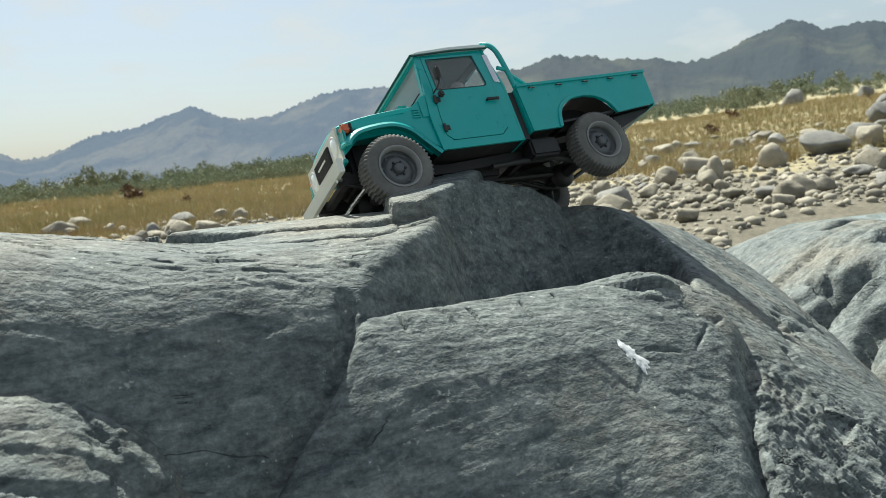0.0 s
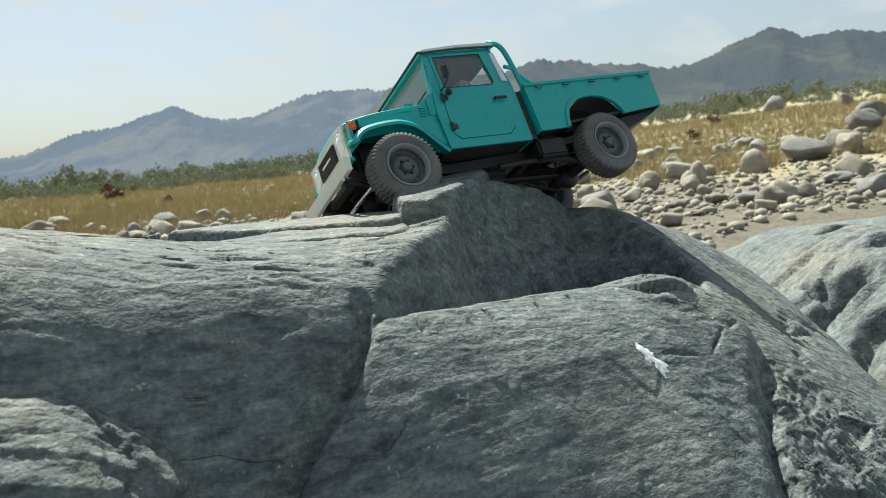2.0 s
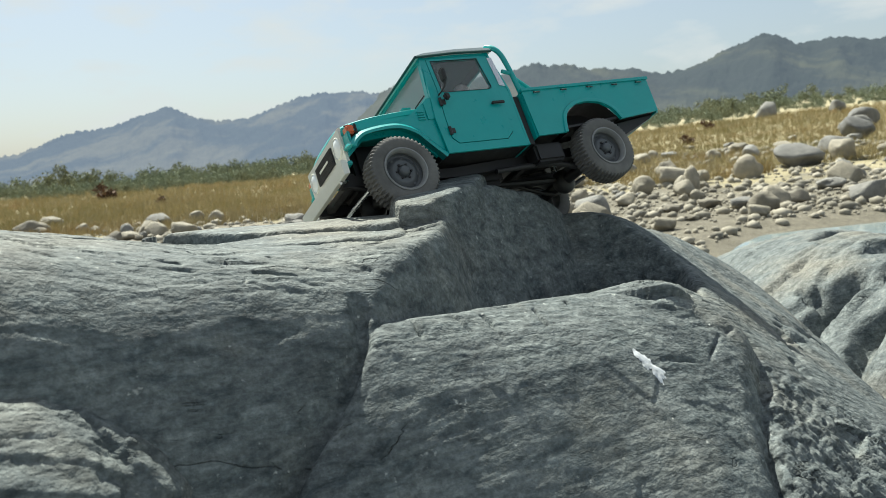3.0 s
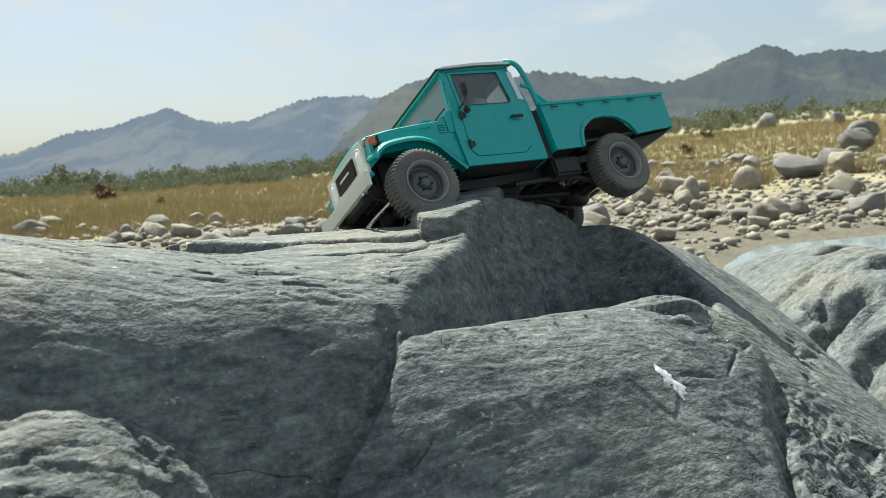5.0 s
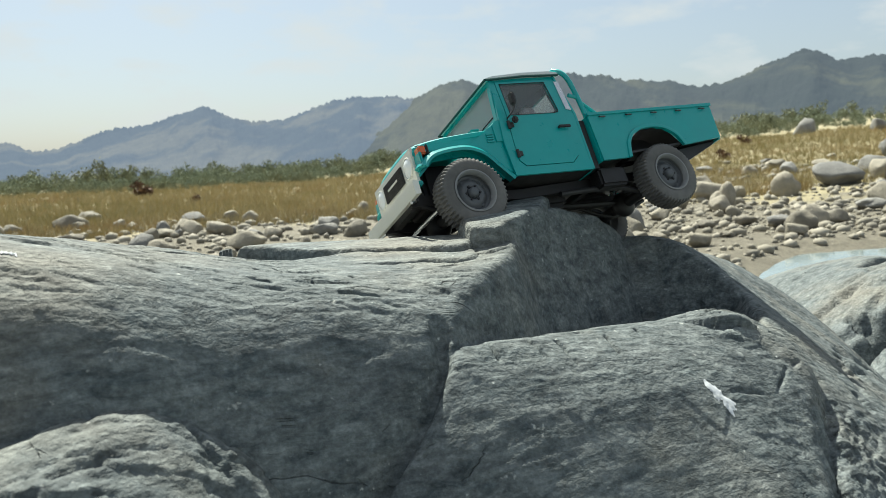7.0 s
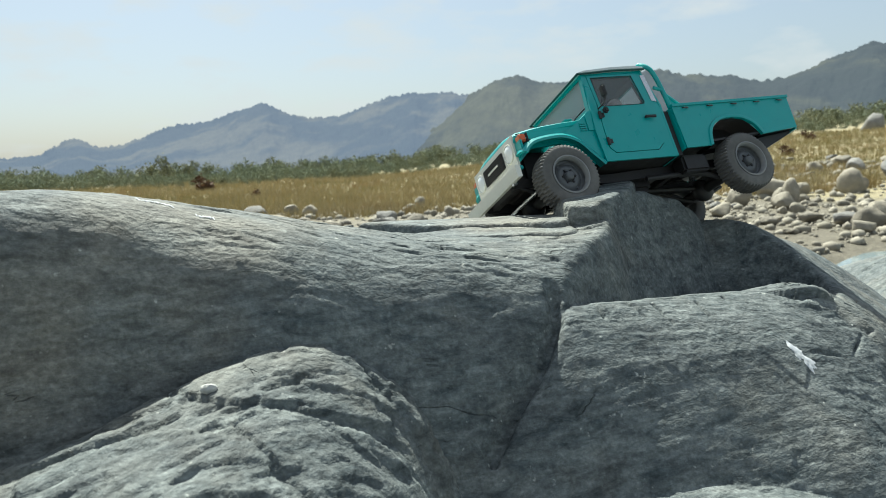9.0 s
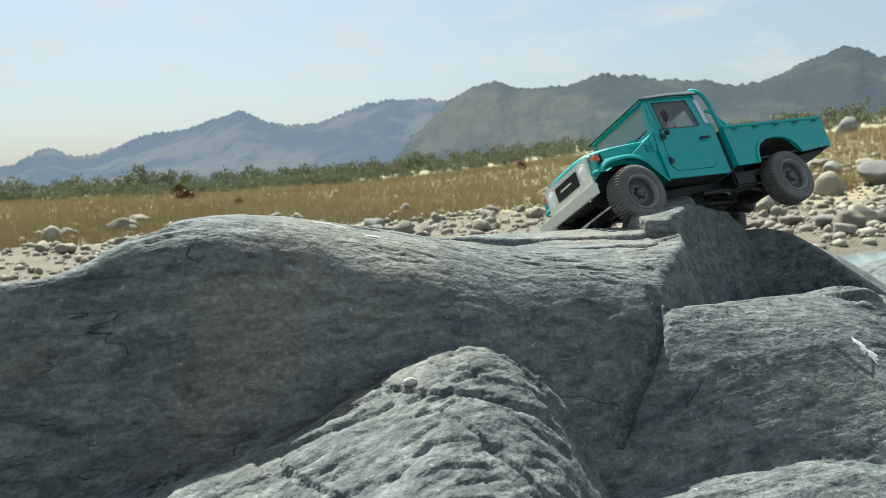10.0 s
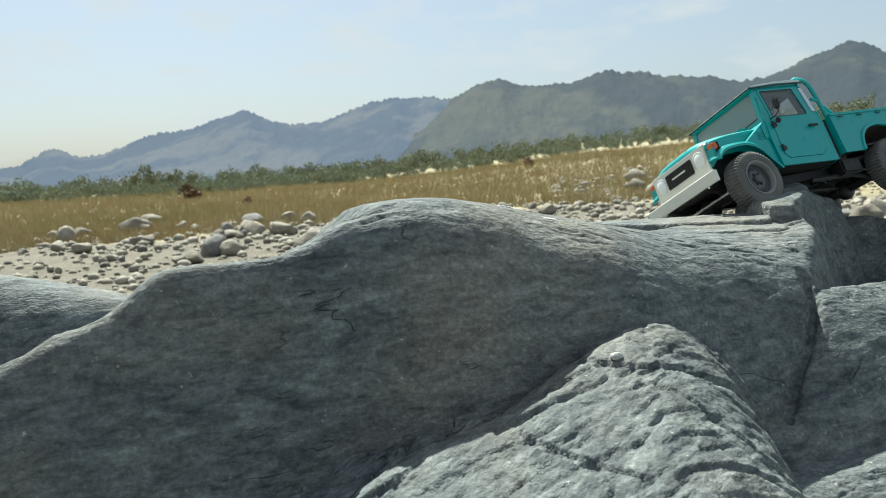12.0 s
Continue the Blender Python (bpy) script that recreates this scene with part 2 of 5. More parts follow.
    z = z + crack(xs, ys, [(-0.092, 0.955), (-0.094, 0.935), (-0.103, 0.915), (-0.118, 0.895), (-0.133, 0.875), (-0.150, 0.850)], 0.0060, 0.018)
    edge = soft(np.maximum.reduce([-0.98 - x, x - 0.95, 0.42 - y, y - 2.05]), 0.03)
    return z - 1.6 * edge, rib, hump, flank


def relief(X, Y, Z, turn, coarse=1.0, seed=0.0):
    """Foliated relief in metres: swells, split ledges that overlap like shingles, and short slits."""
    c, k = math.cos(radians(turn)), math.sin(radians(turn))
    p, q = X * c + Y * k, -X * k + Y * c
    out = 0.0034 * fbm(p * 6 + seed, q * 12, Z * 14, 3, 0.45)
    warp = fbm(p * 5, q * 9 + seed, Z * 9, 4, 0.55)
    for spacing, amp, gate in ((0.060, 0.0014, 0.14), (0.026, 0.0012, 0.20), (0.012, 0.0006, 0.16)):
        lay = (q * 0.75 + Z * 0.9) / spacing + warp * 0.055 / spacing * 0.8 + seed
        saw = lay - np.floor(lay)
        tooth = np.where(saw < 0.93, saw / 0.93, (1 - saw) / 0.07)
        patch = np.clip((fbm(p * 4 + 7, q * 8, Z * 8 + spacing * 900, 3) - gate) * 5 + 0.5, 0, 1)
        out = out + amp * (tooth - 0.5) * patch
    slit = np.abs(perlin(p * 9 + 3, q * 30 + warp * 4, Z * 30 + seed))
    where = np.clip(fbm(p * 9 + 31, q * 14, Z * 14, 2) * 6 - 2.0, 0, 1)
    out = out - 0.0012 * np.exp(-(slit / 0.03) ** 2) * where
    out = out + 0.0007 * fbm(p * 34, q * 95, Z * 95, 3, 0.6)
    return out * coarse


def scallops(X, Y, turn, cell, share, depth, seed):
    """Thumbnail flakes broken out along the foliation: a sharp lip on one side, feathered out on the other."""
    c, k = math.cos(radians(turn)), math.sin(radians(turn))
    u, v = (X * c + Y * k) / (cell * 3.2), (-X * k + Y * c) / cell
    wu = u + 0.5 * fbm(u * 1.3, v * 1.3, 0 * u + seed, 3)
    wv = v + 0.5 * fbm(u * 1.3, v * 1.3, 0 * u + seed + 9, 3)
    rng = np.random.RandomState(seed)
    jit, live, big = rng.rand(64, 64, 2), rng.rand(64, 64), rng.uniform(0.45, 1.0, (64, 64))
    ui, vi = np.floor(wu).astype(int), np.floor(wv).astype(int)
    out = np.zeros(X.shape)
    for i in (-1, 0, 1):
        for j in (-1, 0, 1):
            a, b = (ui + i) & 63, (vi + j) & 63
            size = np.where(live[a, b] < share, big[a, b], 1e-3) * 0.62
            du, dv = (wu - (ui + i + jit[a, b, 0])) / size, (wv - (vi + j + jit[a, b, 1])) / size
            lip = 0.55 - 0.25 * np.cos(du * 5) * 0.4
            inside = np.clip(1.6 - 1.6 * du * du, 0, 1) * np.where(dv < lip, np.clip((dv + 1.0) / (lip + 1.0), 0, 1), np.clip(1 - (dv - lip) / 0.10, 0, 1))
            out = np.minimum(out, -depth * inside * size / 0.62)
    return out


def crannies(X, Y):
    """The long joints that cross the outcrop."""
    wx = X + 0.010 * fbm(X * 18, Y * 18, 0 * X, 3)
    wy = Y + 0.010 * fbm(X * 18, Y * 18, 0 * X + 5, 3)
    cut = 0
    for line, width, depth in (
        ([(0.150, 0.995), (0.205, 1.035), (0.262, 1.10)], 0.0012, 0.0035), ([(0.150, 0.975), (0.155, 0.945), (0.14, 0.92)], 0.0012, 0.003),
        ([(0.08, 1.33), (0.16, 1.36), (0.24, 1.35)], 0.002, 0.008), ([(0.40, 1.25), (0.52, 1.45), (0.60, 1.65)], 0.012, 0.012), ([(0.34, 1.14), (0.40, 1.30), (0.47, 1.42)], 0.008, 0.008),
    ):
        cut = cut + crack(wx, wy, line, width, depth)
    for line in ([(0.004, 0.996), (0.018, 0.970)], [(-0.022, 0.990), (-0.008, 0.966)], [(0.046, 1.030), (0.060, 0.998)], [(0.088, 1.045), (0.098, 1.022)], [(-0.056, 0.966), (-0.046, 0.950)], [(-0.14, 1.030), (-0.098, 1.036)], [(-0.205, 0.985), (-0.165, 0.992)], [(-0.17, 0.955), (-0.145, 0.966)], [(-0.26, 0.93), (-0.225, 0.94)]):
        cut = cut + 2.0 * crack(wx, wy, line, 0.0018, 0.0030)
    gate = np.clip(0.5 + 3 * fbm(X * 30, Y * 30, 0 * X + 2, 3), 0, 1)
    return cut * gate


def shards(X, Y, turn=41.0):
    """Broken angular splinters: tilted flat facets, each at its own height."""
    out = 0
    for cell, amp, seed in ((0.032, 0.010, 3), (0.013, 0.005, 4)):
        c, k = math.cos(radians(turn)), math.sin(radians(turn))
        u, v = (X * c - Y * k) / cell, (X * k + Y * c) / (cell * 2.4)
        u, v = u + 0.5 * perlin(u * 0.6, v * 0.6, 0 * u), v + 0.5 * perlin(u * 0.6, v * 0.6, 0 * u + 4)
        rng = np.random.RandomState(seed)
        jit, tip = rng.rand(64, 64, 2), rng.normal(size=(64, 64, 3))
        best, height = np.full(X.shape, 1e9), np.zeros(X.shape)
        ui, vi = np.floor(u).astype(int), np.floor(v).astype(int)
        for i in (-1, 0, 1):
            for j in (-1, 0, 1):
                a, c = (ui + i) & 63, (vi + j) & 63
                du, dv = u - (ui + i + jit[a, c, 0]), v - (vi + j + jit[a, c, 1])
                dist = du * du + dv * dv
                h = 0.45 * tip[a, c, 0] + 0.5 * tip[a, c, 1] * du + 0.5 * tip[a, c, 2] * dv
                near = dist < best
                best, height = np.where(near, dist, best), np.where(near, h, height)
        out = out + amp * height
    return out


gx = grid_lines([(-1.35, -0.82, 0.02), (-0.82, -0.45, 0.0035), (-0.45, 0.42, 0.0014), (0.42, 0.8, 0.005), (0.8, 1.5, 0.02)])
gy = grid_lines([(0.05, 0.5, 0.02), (0.5, 0.72, 0.004), (0.72, 1.28, 0.0014), (1.28, 1.5, 0.004), (1.5, 2.1, 0.01), (2.1, 2.6, 0.03)])
X, Y = np.meshgrid(gx, gy)
Z, rib, hump, flank = outcrop(X, Y)
rubble = np.clip((X - 0.21 - 0.25 * (Y - 0.95)) / 0.05, 0, 1) * np.clip((1.10 - Y + 0.3 * (X - 0.3)) / 0.06, 0, 1)
shade_face = np.clip(((X + 0.09) * N[0] + (Y - 0.94) * N[1] - 0.012) / 0.02, 0, 1) * np.clip(((X + 0.09) * U[0] + (Y - 0.94) * U[1] - 0.25) / 0.15, 0, 1)
steep = np.hypot(np.gradient(Z, axis=1) / np.gradient(X, axis=1), np.gradient(Z, axis=0) / np.gradient(Y, axis=0))
amount = relief(X, Y, Z, 24) * (1 + 0.6 * rubble) * (1 - 0.6 * np.clip(steep - 0.7, 0, 1)) * (1 - 0.7 * shade_face) + crannies(X, Y)
chips = np.clip(fbm(X * 7 + 3, Y * 11, Z * 9, 3) * 3 + 0.45, 0, 1)
knob = np.exp(-((X - 0.185) ** 2 + (Y - 1.115) ** 2) / 0.032 ** 2)
lit_top = np.clip(1.25 - steep, 0, 1) * (1 - rubble) * (1 - 0.8 * shade_face)
amount = amount + (scallops(X, Y, 24, 0.016, 0.42, 0.0040, 3) + scallops(X + 0.4, Y, 18, 0.008, 0.40, 0.0024, 4)) * lit_top * np.clip(0.55 + 2.2 * fbm(X * 6, Y * 9, 0 * X + 12, 3), 0, 1)
amount = amount + knob * (0.005 + 0.8 * shards(X * 1.3, Y * 1.3, 70)) + rubble * (0.35 * shards(X * 1.6, Y * 1.6) + scallops(X, Y, -50, 0.020, 0.8, 0.0055, 11) + scallops(X, Y, -45, 0.009, 0.8, 0.0032, 12)) + 0.08 * chips * (1 - np.clip(steep - 0.7, 0, 1)) * (1 - rubble) * (1 - 0.6 * shade_face) * shards(X + 0.3, Y, -60)
X, Y, Z = push_out(X, Y, Z, amount)
Z = np.maximum(Z, -0.4)
rock = new("rock_outcrop", sheet_mesh("rock_outcrop", X, Y, Z))
rock.data.materials.append(schist)
tagged(rock, "massive grey schist outcrop with a shaded face and a deep hollow", "rock")


def layer(name, outline, top, seed, parent, label):
    """A split sheet of schist lying on the outcrop, with a broken edge."""
    o = np.array(outline)
    lo, hi = o.min(0) - 0.006, o.max(0) + 0.006
    X, Y = np.meshgrid(np.arange(lo[0], hi[0], 0.0018), np.arange(lo[1], hi[1], 0.0018))
    wx = X + 0.008 * fbm(X * 22, Y * 22, 0 * X + seed, 4) + 0.016 * perlin(X * 9, Y * 9, 0 * X + seed)
    wy = Y + 0.008 * fbm(X * 22, Y * 22, 0 * X + seed + 5, 4) + 0.016 * perlin(X * 9, Y * 9, 0 * X + seed + 7)
    out = -beside(wx, wy, list(outline) + [outline[0]])
    Z = top(X, Y) - 7.0 * soft(out + 0.002, 0.001)
    Z = np.maximum(Z, 0.6)
    X, Y, Z = push_out(X, Y, Z, relief(X, Y, Z, 24, 0.9, seed))
    ob = new(name, sheet_mesh(name, X, Y, Z))
    ob.data.materials.append(schist)
    ob.parent = parent
    return tagged(ob, label) if label else ob


layer("rock_layer", [(-0.075, 1.19), (-0.07, 1.26), (-0.02, 1.33), (0.045, 1.325), (0.028, 1.245), (-0.006, 1.178), (-0.026, 1.143), (-0.06, 1.150)], lambda x, y: 0.9240 + 0.16 * (y - 1.15) - 0.7 * soft(y - 1.275 - 0.5 * (x + 0.02), 0.01), 3.0, rock, "uppermost split slab of the crest")
layer("rock_layer", [(-0.32, 1.19), (-0.2, 1.32), (-0.055, 1.26), (-0.055, 1.140), (-0.07, 1.112), (-0.15, 1.125), (-0.22, 1.15)], lambda x, y: 0.9085 + 0.05 * (y - 1.12) - 0.7 * soft(y - 1.22, 0.01) + 0.02 * (x + 0.05), 9.0, rock, "lower split slab below the crest")
layer("rock_layer", [(-0.26, 1.06), (-0.16, 1.17), (-0.052, 1.130), (-0.046, 1.102), (-0.056, 1.076), (-0.06, 1.062), (-0.10, 1.072), (-0.18, 1.05)], lambda x, y: 0.9015 + 0.03 * (y - 1.1), 14.0, rock, "thin split sheet at the plateau's edge")


SLAB_EDGE = [(-0.75, 0.40), (-0.56, 0.565), (-0.487, 0.628), (-0.4225, 0.667), (-0.369, 0.728), (-0.318, 0.785), (-0.27, 0.87)]


def slab_height(x, y):
    wob = 0.008 * fbm(x * 8, y * 8, 0 * x + 4.0, 3)
    x, y = x + wob, y - wob
    left = -beside(x, y, SLAB_EDGE)
    z = 0.868 + 0.33 * (y - 0.822) - 0.74 * soft(x + 0.290, 0.014) - 1.8 * soft(x + 0.208, 0.010)
    z = z - 1.3 * soft(left, 0.006) - 1.5 * soft(y - 0.835, 0.012)
    z = 0.853 - soft(0.853 - z, 0.004)
    low = 0.790 + 0.15 * (y - 0.68) + 0.10 * (x + 0.50) - 1.5 * soft(-0.62 - x, 0.03) - 1.2 * soft(y - 0.80, 0.02) - 2.0 * soft(-left - 0.02, 0.02)
    return np.maximum(z, low)


gx = grid_lines([(-1.0, -0.75, 0.02), (-0.75, -0.1, 0.0018), (-0.1, 0.1, 0.01)])
gy = grid_lines([(0.2, 0.42, 0.01), (0.42, 0.9, 0.0018)])
X, Y = np.meshgrid(gx, gy)
Z = slab_height(X, Y)
X, Y, Z = push_out(X, Y, Z, relief(X, Y, Z, 48, 0.8, 5.0) + 0.16 * shards(X * 0.85, Y * 0.85, 12) + scallops(X, Y, 32, 0.018, 0.45, 0.0026, 7) + scallops(X, Y, 45, 0.010, 0.55, 0.0026, 8) + scallops(X, Y, 120, 0.030, 0.25, 0.0014, 9) - 0.003 * (np.abs(perlin(X * 5 + 1, Y * 9, 0 * X + 6)) < 0.018))
slab = new("rock_slab", sheet_mesh("rock_slab", X, Y, Z))
slab.data.materials.append(slab_schist)
tagged(slab, "sloping sunlit schist slab leaning on the outcrop's shaded face", "rock")

# neighbouring rocks
X, Y = np.meshgrid(grid_lines([(0.45, 2.1, 0.008)]), grid_lines([(1.3, 3.3, 0.008)]))
Z = 0.745 - 0.15 * soft(2.4 - Y, 0.10) - 0.36 * soft(0.97 - X + 0.1 * (Y - 2.4), 0.06) - 0.36 * soft(X - 1.06, 0.08) - 0.8 * soft(Y - 2.5, 0.08)
Z -= 0.9 * soft(1.62 - Y, 0.08) + 0.8 * soft(0.62 - X, 0.04) + 1.2 * soft(X - 1.75, 0.1)
swell = fbm(X * 1.7 + 2, Y * 1.7, 0 * X + 3, 3)
Z += 0.045 * swell
wx, wy = X + 0.03 * fbm(X * 5, Y * 5, 0 * X, 3), Y + 0.03 * fbm(X * 5, Y * 5, 0 * X + 4, 3)
for line, width, depth in (([(0.70, 1.85), (0.78, 1.91), (0.87, 1.94)], 0.022, 0.060), ([(0.93, 2.22), (1.06, 2.32)], 0.018, 0.040), ([(0.72, 1.68), (0.80, 1.78), (0.92, 1.80)], 0.022, 0.055), ([(0.98, 2.05), (1.10, 2.12)], 0.016, 0.030), ([(0.76, 1.98), (0.80, 1.90)], 0.014, 0.035)):
    Z += crack(wx, wy, line, width, depth)
X, Y, Z = push_out(X, Y, Z, relief(X * 0.4, Y * 0.4, Z * 0.4, 30, 2.6, 2.0) + scallops(X, Y, 30, 0.09, 0.5, 0.016, 15) + scallops(X, Y, 25, 0.035, 0.4, 0.006, 16))
ob = new("boulder", sheet_mesh("boulder", X, Y, np.maximum(Z, -0.5)))
ob.data.materials.append(schist)
tagged(ob, "broad pale grey bedrock hump with dark clefts beside the pool", "rock")
X, Y = np.meshgrid(grid_lines([(-2.4, -0.7, 0.009)]), grid_lines([(0.75, 2.3, 0.009)]))
Z = 0.885 - 0.22 * soft(X + 1.25, 0.05) - 1.3 * soft(X + 0.88 - 0.3 * (Y - 1.25), 0.03) - 2.4 * soft(1.24 - Y + 0.15 * (X + 1.2), 0.02) - 0.5 * soft(Y - 1.35, 0.06) - 0.6 * soft(-1.7 - X, 0.1)
Z -= 2.0 * soft(np.hypot((X + 1.5) / 0.72, (Y - 1.55) / 0.62) - 1.0, 0.06)
X, Y, Z = push_out(X, Y, Z, relief(X * 0.5, Y * 0.5, Z * 0.5, 20, 2.0, 8.0) + 0.5 * shards(X * 0.3, Y * 0.3))
ob = new("boulder", sheet_mesh("boulder", X, Y, np.maximum(Z, -0.5)))
ob.data.materials.append(schist)
tagged(ob, "rounded dark schist boulder behind the outcrop", "rock")


# ---- small things on the rock ----
def surface_under(*objects):
    """Casts straight down on to meshes."""
    trees = []
    for ob in objects:
        me = ob.data
        co = np.empty(len(me.vertices) * 3)
        me.vertices.foreach_get("co", co)
        idx = np.empty(len(me.loops), int)
        me.loops.foreach_get("vertex_index", idx)
        trees.append(BVHTree.FromPolygons(co.reshape(-1, 3).tolist(), idx.reshape(-1, 4).tolist()))

    def drop(x, y):
        hits = [t.ray_cast(Vector((x, y, 2)), Vector((0, 0, -1)))[0] for t in trees]
        return max(h.z for h in hits if h is not None)
    return drop


on_rock = surface_under(rock, slab)


def smear(name, label, cat, centre, size, shape, mat, group=""):
    """A thin dried patch that follows the rock; shape(u, v) > 0 inside."""
    bm = bmesh.new()
    k = 34
    grid = {}
    for i in range(k + 1):
        for j in range(k + 1):
            u, v = 2 * i / k - 1, 2 * j / k - 1
            if shape(u, v) > -0.05:
                x, y = centre[0] + u * size[0], centre[1] + v * size[1]
                grid[i, j] = bm.verts.new((x, y, on_rock(x, y) + 0.0010 * min(1, max(0.15, shape(u, v) * 6))))
    for (i, j), v in grid.items():
        q = [grid.get(c) for c in ((i, j), (i + 1, j), (i + 1, j + 1), (i, j + 1))]
        if None not in q:
            bm.faces.new(q)
    me = bpy.data.meshes.new(name)
    bm.to_mesh(me)
    bm.free()
    for p in me.polygons:
        p.use_smooth = True
    me.materials.append(mat)
    return tagged(new(name, me), label, cat, group)


chalk, n_, l_, b_ = material("dried_white", 0.9)
l_.new(ramp(n_, l_, tex(n_, l_, 160, 5, 0.7), [(0.35, (0.34, 0.36, 0.37)), (0.55, (0.60, 0.62, 0.64))]), b_.inputs["Base Color"])


def splat(u, v):
    ang, rad = math.atan2(v, u), math.hypot(u, v)
    return 0.48 + 0.22 * math.sin(ang * 2 + 2.6) + 0.10 * math.sin(ang * 5 + 1.0) + 0.06 * math.sin(ang * 11) - rad


def streak(u, v):
    return 0.55 - abs(v - 0.35 * math.sin(u * 3)) * 1.9 - 0.35 * abs(u) + 0.25 * math.sin(u * 17 + v * 9)


smear("bird_dropping", "dried white bird dropping splashed on the rock", "stain", (0.142, 0.988), (0.018, 0.018), splat, chalk)
smear("bird_dropping", "thin dried white streaks on the rock's crown", "stain", (-0.410, 0.842), (0.016, 0.010), streak, chalk)
smear("bird_dropping", "thin dried white streaks on the rock's crown", "stain", (-0.372, 0.846), (0.008, 0.008), streak, chalk)


def pebble(x, y, size, turn):
    """A loose chip of stone resting on the rock."""
    bm = bmesh.new()
    bmesh.ops.create_icosphere(bm, subdivisions=2, radius=size / 2)
    for v in bm.verts:
        k = 1 + 0.35 * float(perlin(np.array(v.co.x / size * 2.1 + turn), np.array(v.co.y / size * 2.1), np.array(v.co.z / size * 2.1)))
        v.co = Vector((v.co.x * k, v.co.y * k * 0.75, v.co.z * k * 0.6))
    bmesh.ops.rotate(bm, matrix=Matrix.Rotation(turn, 3, "Z"), verts=bm.verts)
    me = bpy.data.meshes.new("pebble")
    bm.to_mesh(me)
    bm.free()
    me.materials.append(pebble_stone)
    ob = new("pebble", me)
    ob.location = (x, y, on_rock(x, y) + size * 0.22)
    return tagged(ob, "small pale stone chip lying on the slab", "pebble")


pebble_stone, n_, l_, b_ = material("pebble_stone", 0.85)
l_.new(ramp(n_, l_, tex(n_, l_, 300, 4), [(0.3, (0.30, 0.31, 0.30)), (0.7, (0.50, 0.50, 0.47))]), b_.inputs["Base Color"])
pebble(-0.333, 0.727, 0.011, 0.5)


# ---- ground, water, stones, grass, hills ----
def rise(az):
    """How steeply the plain climbs in a direction (degrees right of straight ahead)."""
    return np.interp(az, [-180, -60, -33, -20, -10, 0, 6, 17, 26, 40, 90, 180], [0, 0, -0.002, -0.003, 0.0, 0.014, 0.028, 0.036, 0.046, 0.05, 0.0, 0])


SHORE = [(0.9, -9.0), (1.15, 1.0), (1.3, 3.0), (1.6, 5.0), (2.3, 7.0), (2.9, 8.35), (3.6, 9.3), (4.5, 9.62), (5.9, 9.80), (9.0, 11.0), (20.0, 14.0)]


def ground_height(x, y):
    x, y = np.asarray(x, float), np.asarray(y, float)
    r, az = np.hypot(x, y), np.degrees(np.arctan2(x, y))
    z = -0.1 + rise(az) * soft(r - 17.0, 3.0) * np.clip(1.6 - r / 260.0, 0.25, 1)
    z += 0.05 * fbm(x * 0.35, y * 0.35, 0 * x, 3) * np.clip(r / 8, 0, 1) + 0.25 * fbm(x * 0.05, y * 0.05, 0 * x + 5, 3) * np.clip((r - 22) / 40, 0, 1)
    z -= 0.16 * np.clip(soft(beside(x, y, SHORE) + 0.1, 0.1) / 0.8, 0, 1) * np.clip((30 - r) / 8, 0, 1)
    return z


m, n, l, b = material("river_sand_and_turf", 0.95)
sand = ramp(n, l, tex(n, l, 1.6, 8, 0.7), [(0.3, (0.125, 0.112, 0.080)), (0.5, (0.180, 0.162, 0.120)), (0.72, (0.235, 0.213, 0.162))])
grit = ramp(n, l, tex(n, l, 14, 4, 0.7), [(0.38, (0.55, 0.55, 0.55)), (0.6, (1, 1, 1))])
sand = mix(n, l, 0.7, sand, grit, "MULTIPLY")
turf = ramp(n, l, tex(n, l, 0.35, 8, 0.75, (1, 0.35, 1)), [(0.3, (0.196, 0.170, 0.093)), (0.48, (0.289, 0.251, 0.145)), (0.62, (0.340, 0.297, 0.187)), (0.75, (0.221, 0.212, 0.111))])
c = n.new("ShaderNodeTexCoord")
dist = n.new("ShaderNodeVectorMath")
dist.operation = "LENGTH"
l.new(c.outputs["Object"], dist.inputs[0])
far = n.new("ShaderNodeMath")
far.operation = "MULTIPLY_ADD"
far.inputs[1].default_value, far.inputs[2].default_value = 0.08, -1.55
l.new(dist.outputs["Value"], far.inputs[0])
wav = n.new("ShaderNodeMath")
wav.operation = "MULTIPLY_ADD"
wav.inputs[1].default_value = 1.6
l.new(tex(n, l, 0.25, 4), wav.inputs[0])
l.new(far.outputs[0], wav.inputs[2])
zone = ramp(n, l, wav.outputs[0], [(0.62, (0, 0, 0)), (0.8, (1, 1, 1))])
# unseen ground within about 6 m is made dark to cut bounced light
bed = n.new("ShaderNodeMath")
bed.operation = "MULTIPLY_ADD"
bed.inputs[1].default_value, bed.inputs[2].default_value = -0.35, 2.1
l.new(dist.outputs["Value"], bed.inputs[0])
sand = mix(n, l, ramp(n, l, bed.outputs[0], [(0.0, (0, 0, 0)), (1.0, (1, 1, 1))]), sand, ramp(n, l, tex(n, l, 3, 7, 0.7), [(0.3, (0.07, 0.075, 0.075)), (0.7, (0.15, 0.155, 0.15))]))
l.new(mix(n, l, zone, sand, turf), b.inputs["Base Color"])
bump(n, l, b, tex(n, l, 9, 8, 0.75), 0.9, 0.06)
turf_sand = m

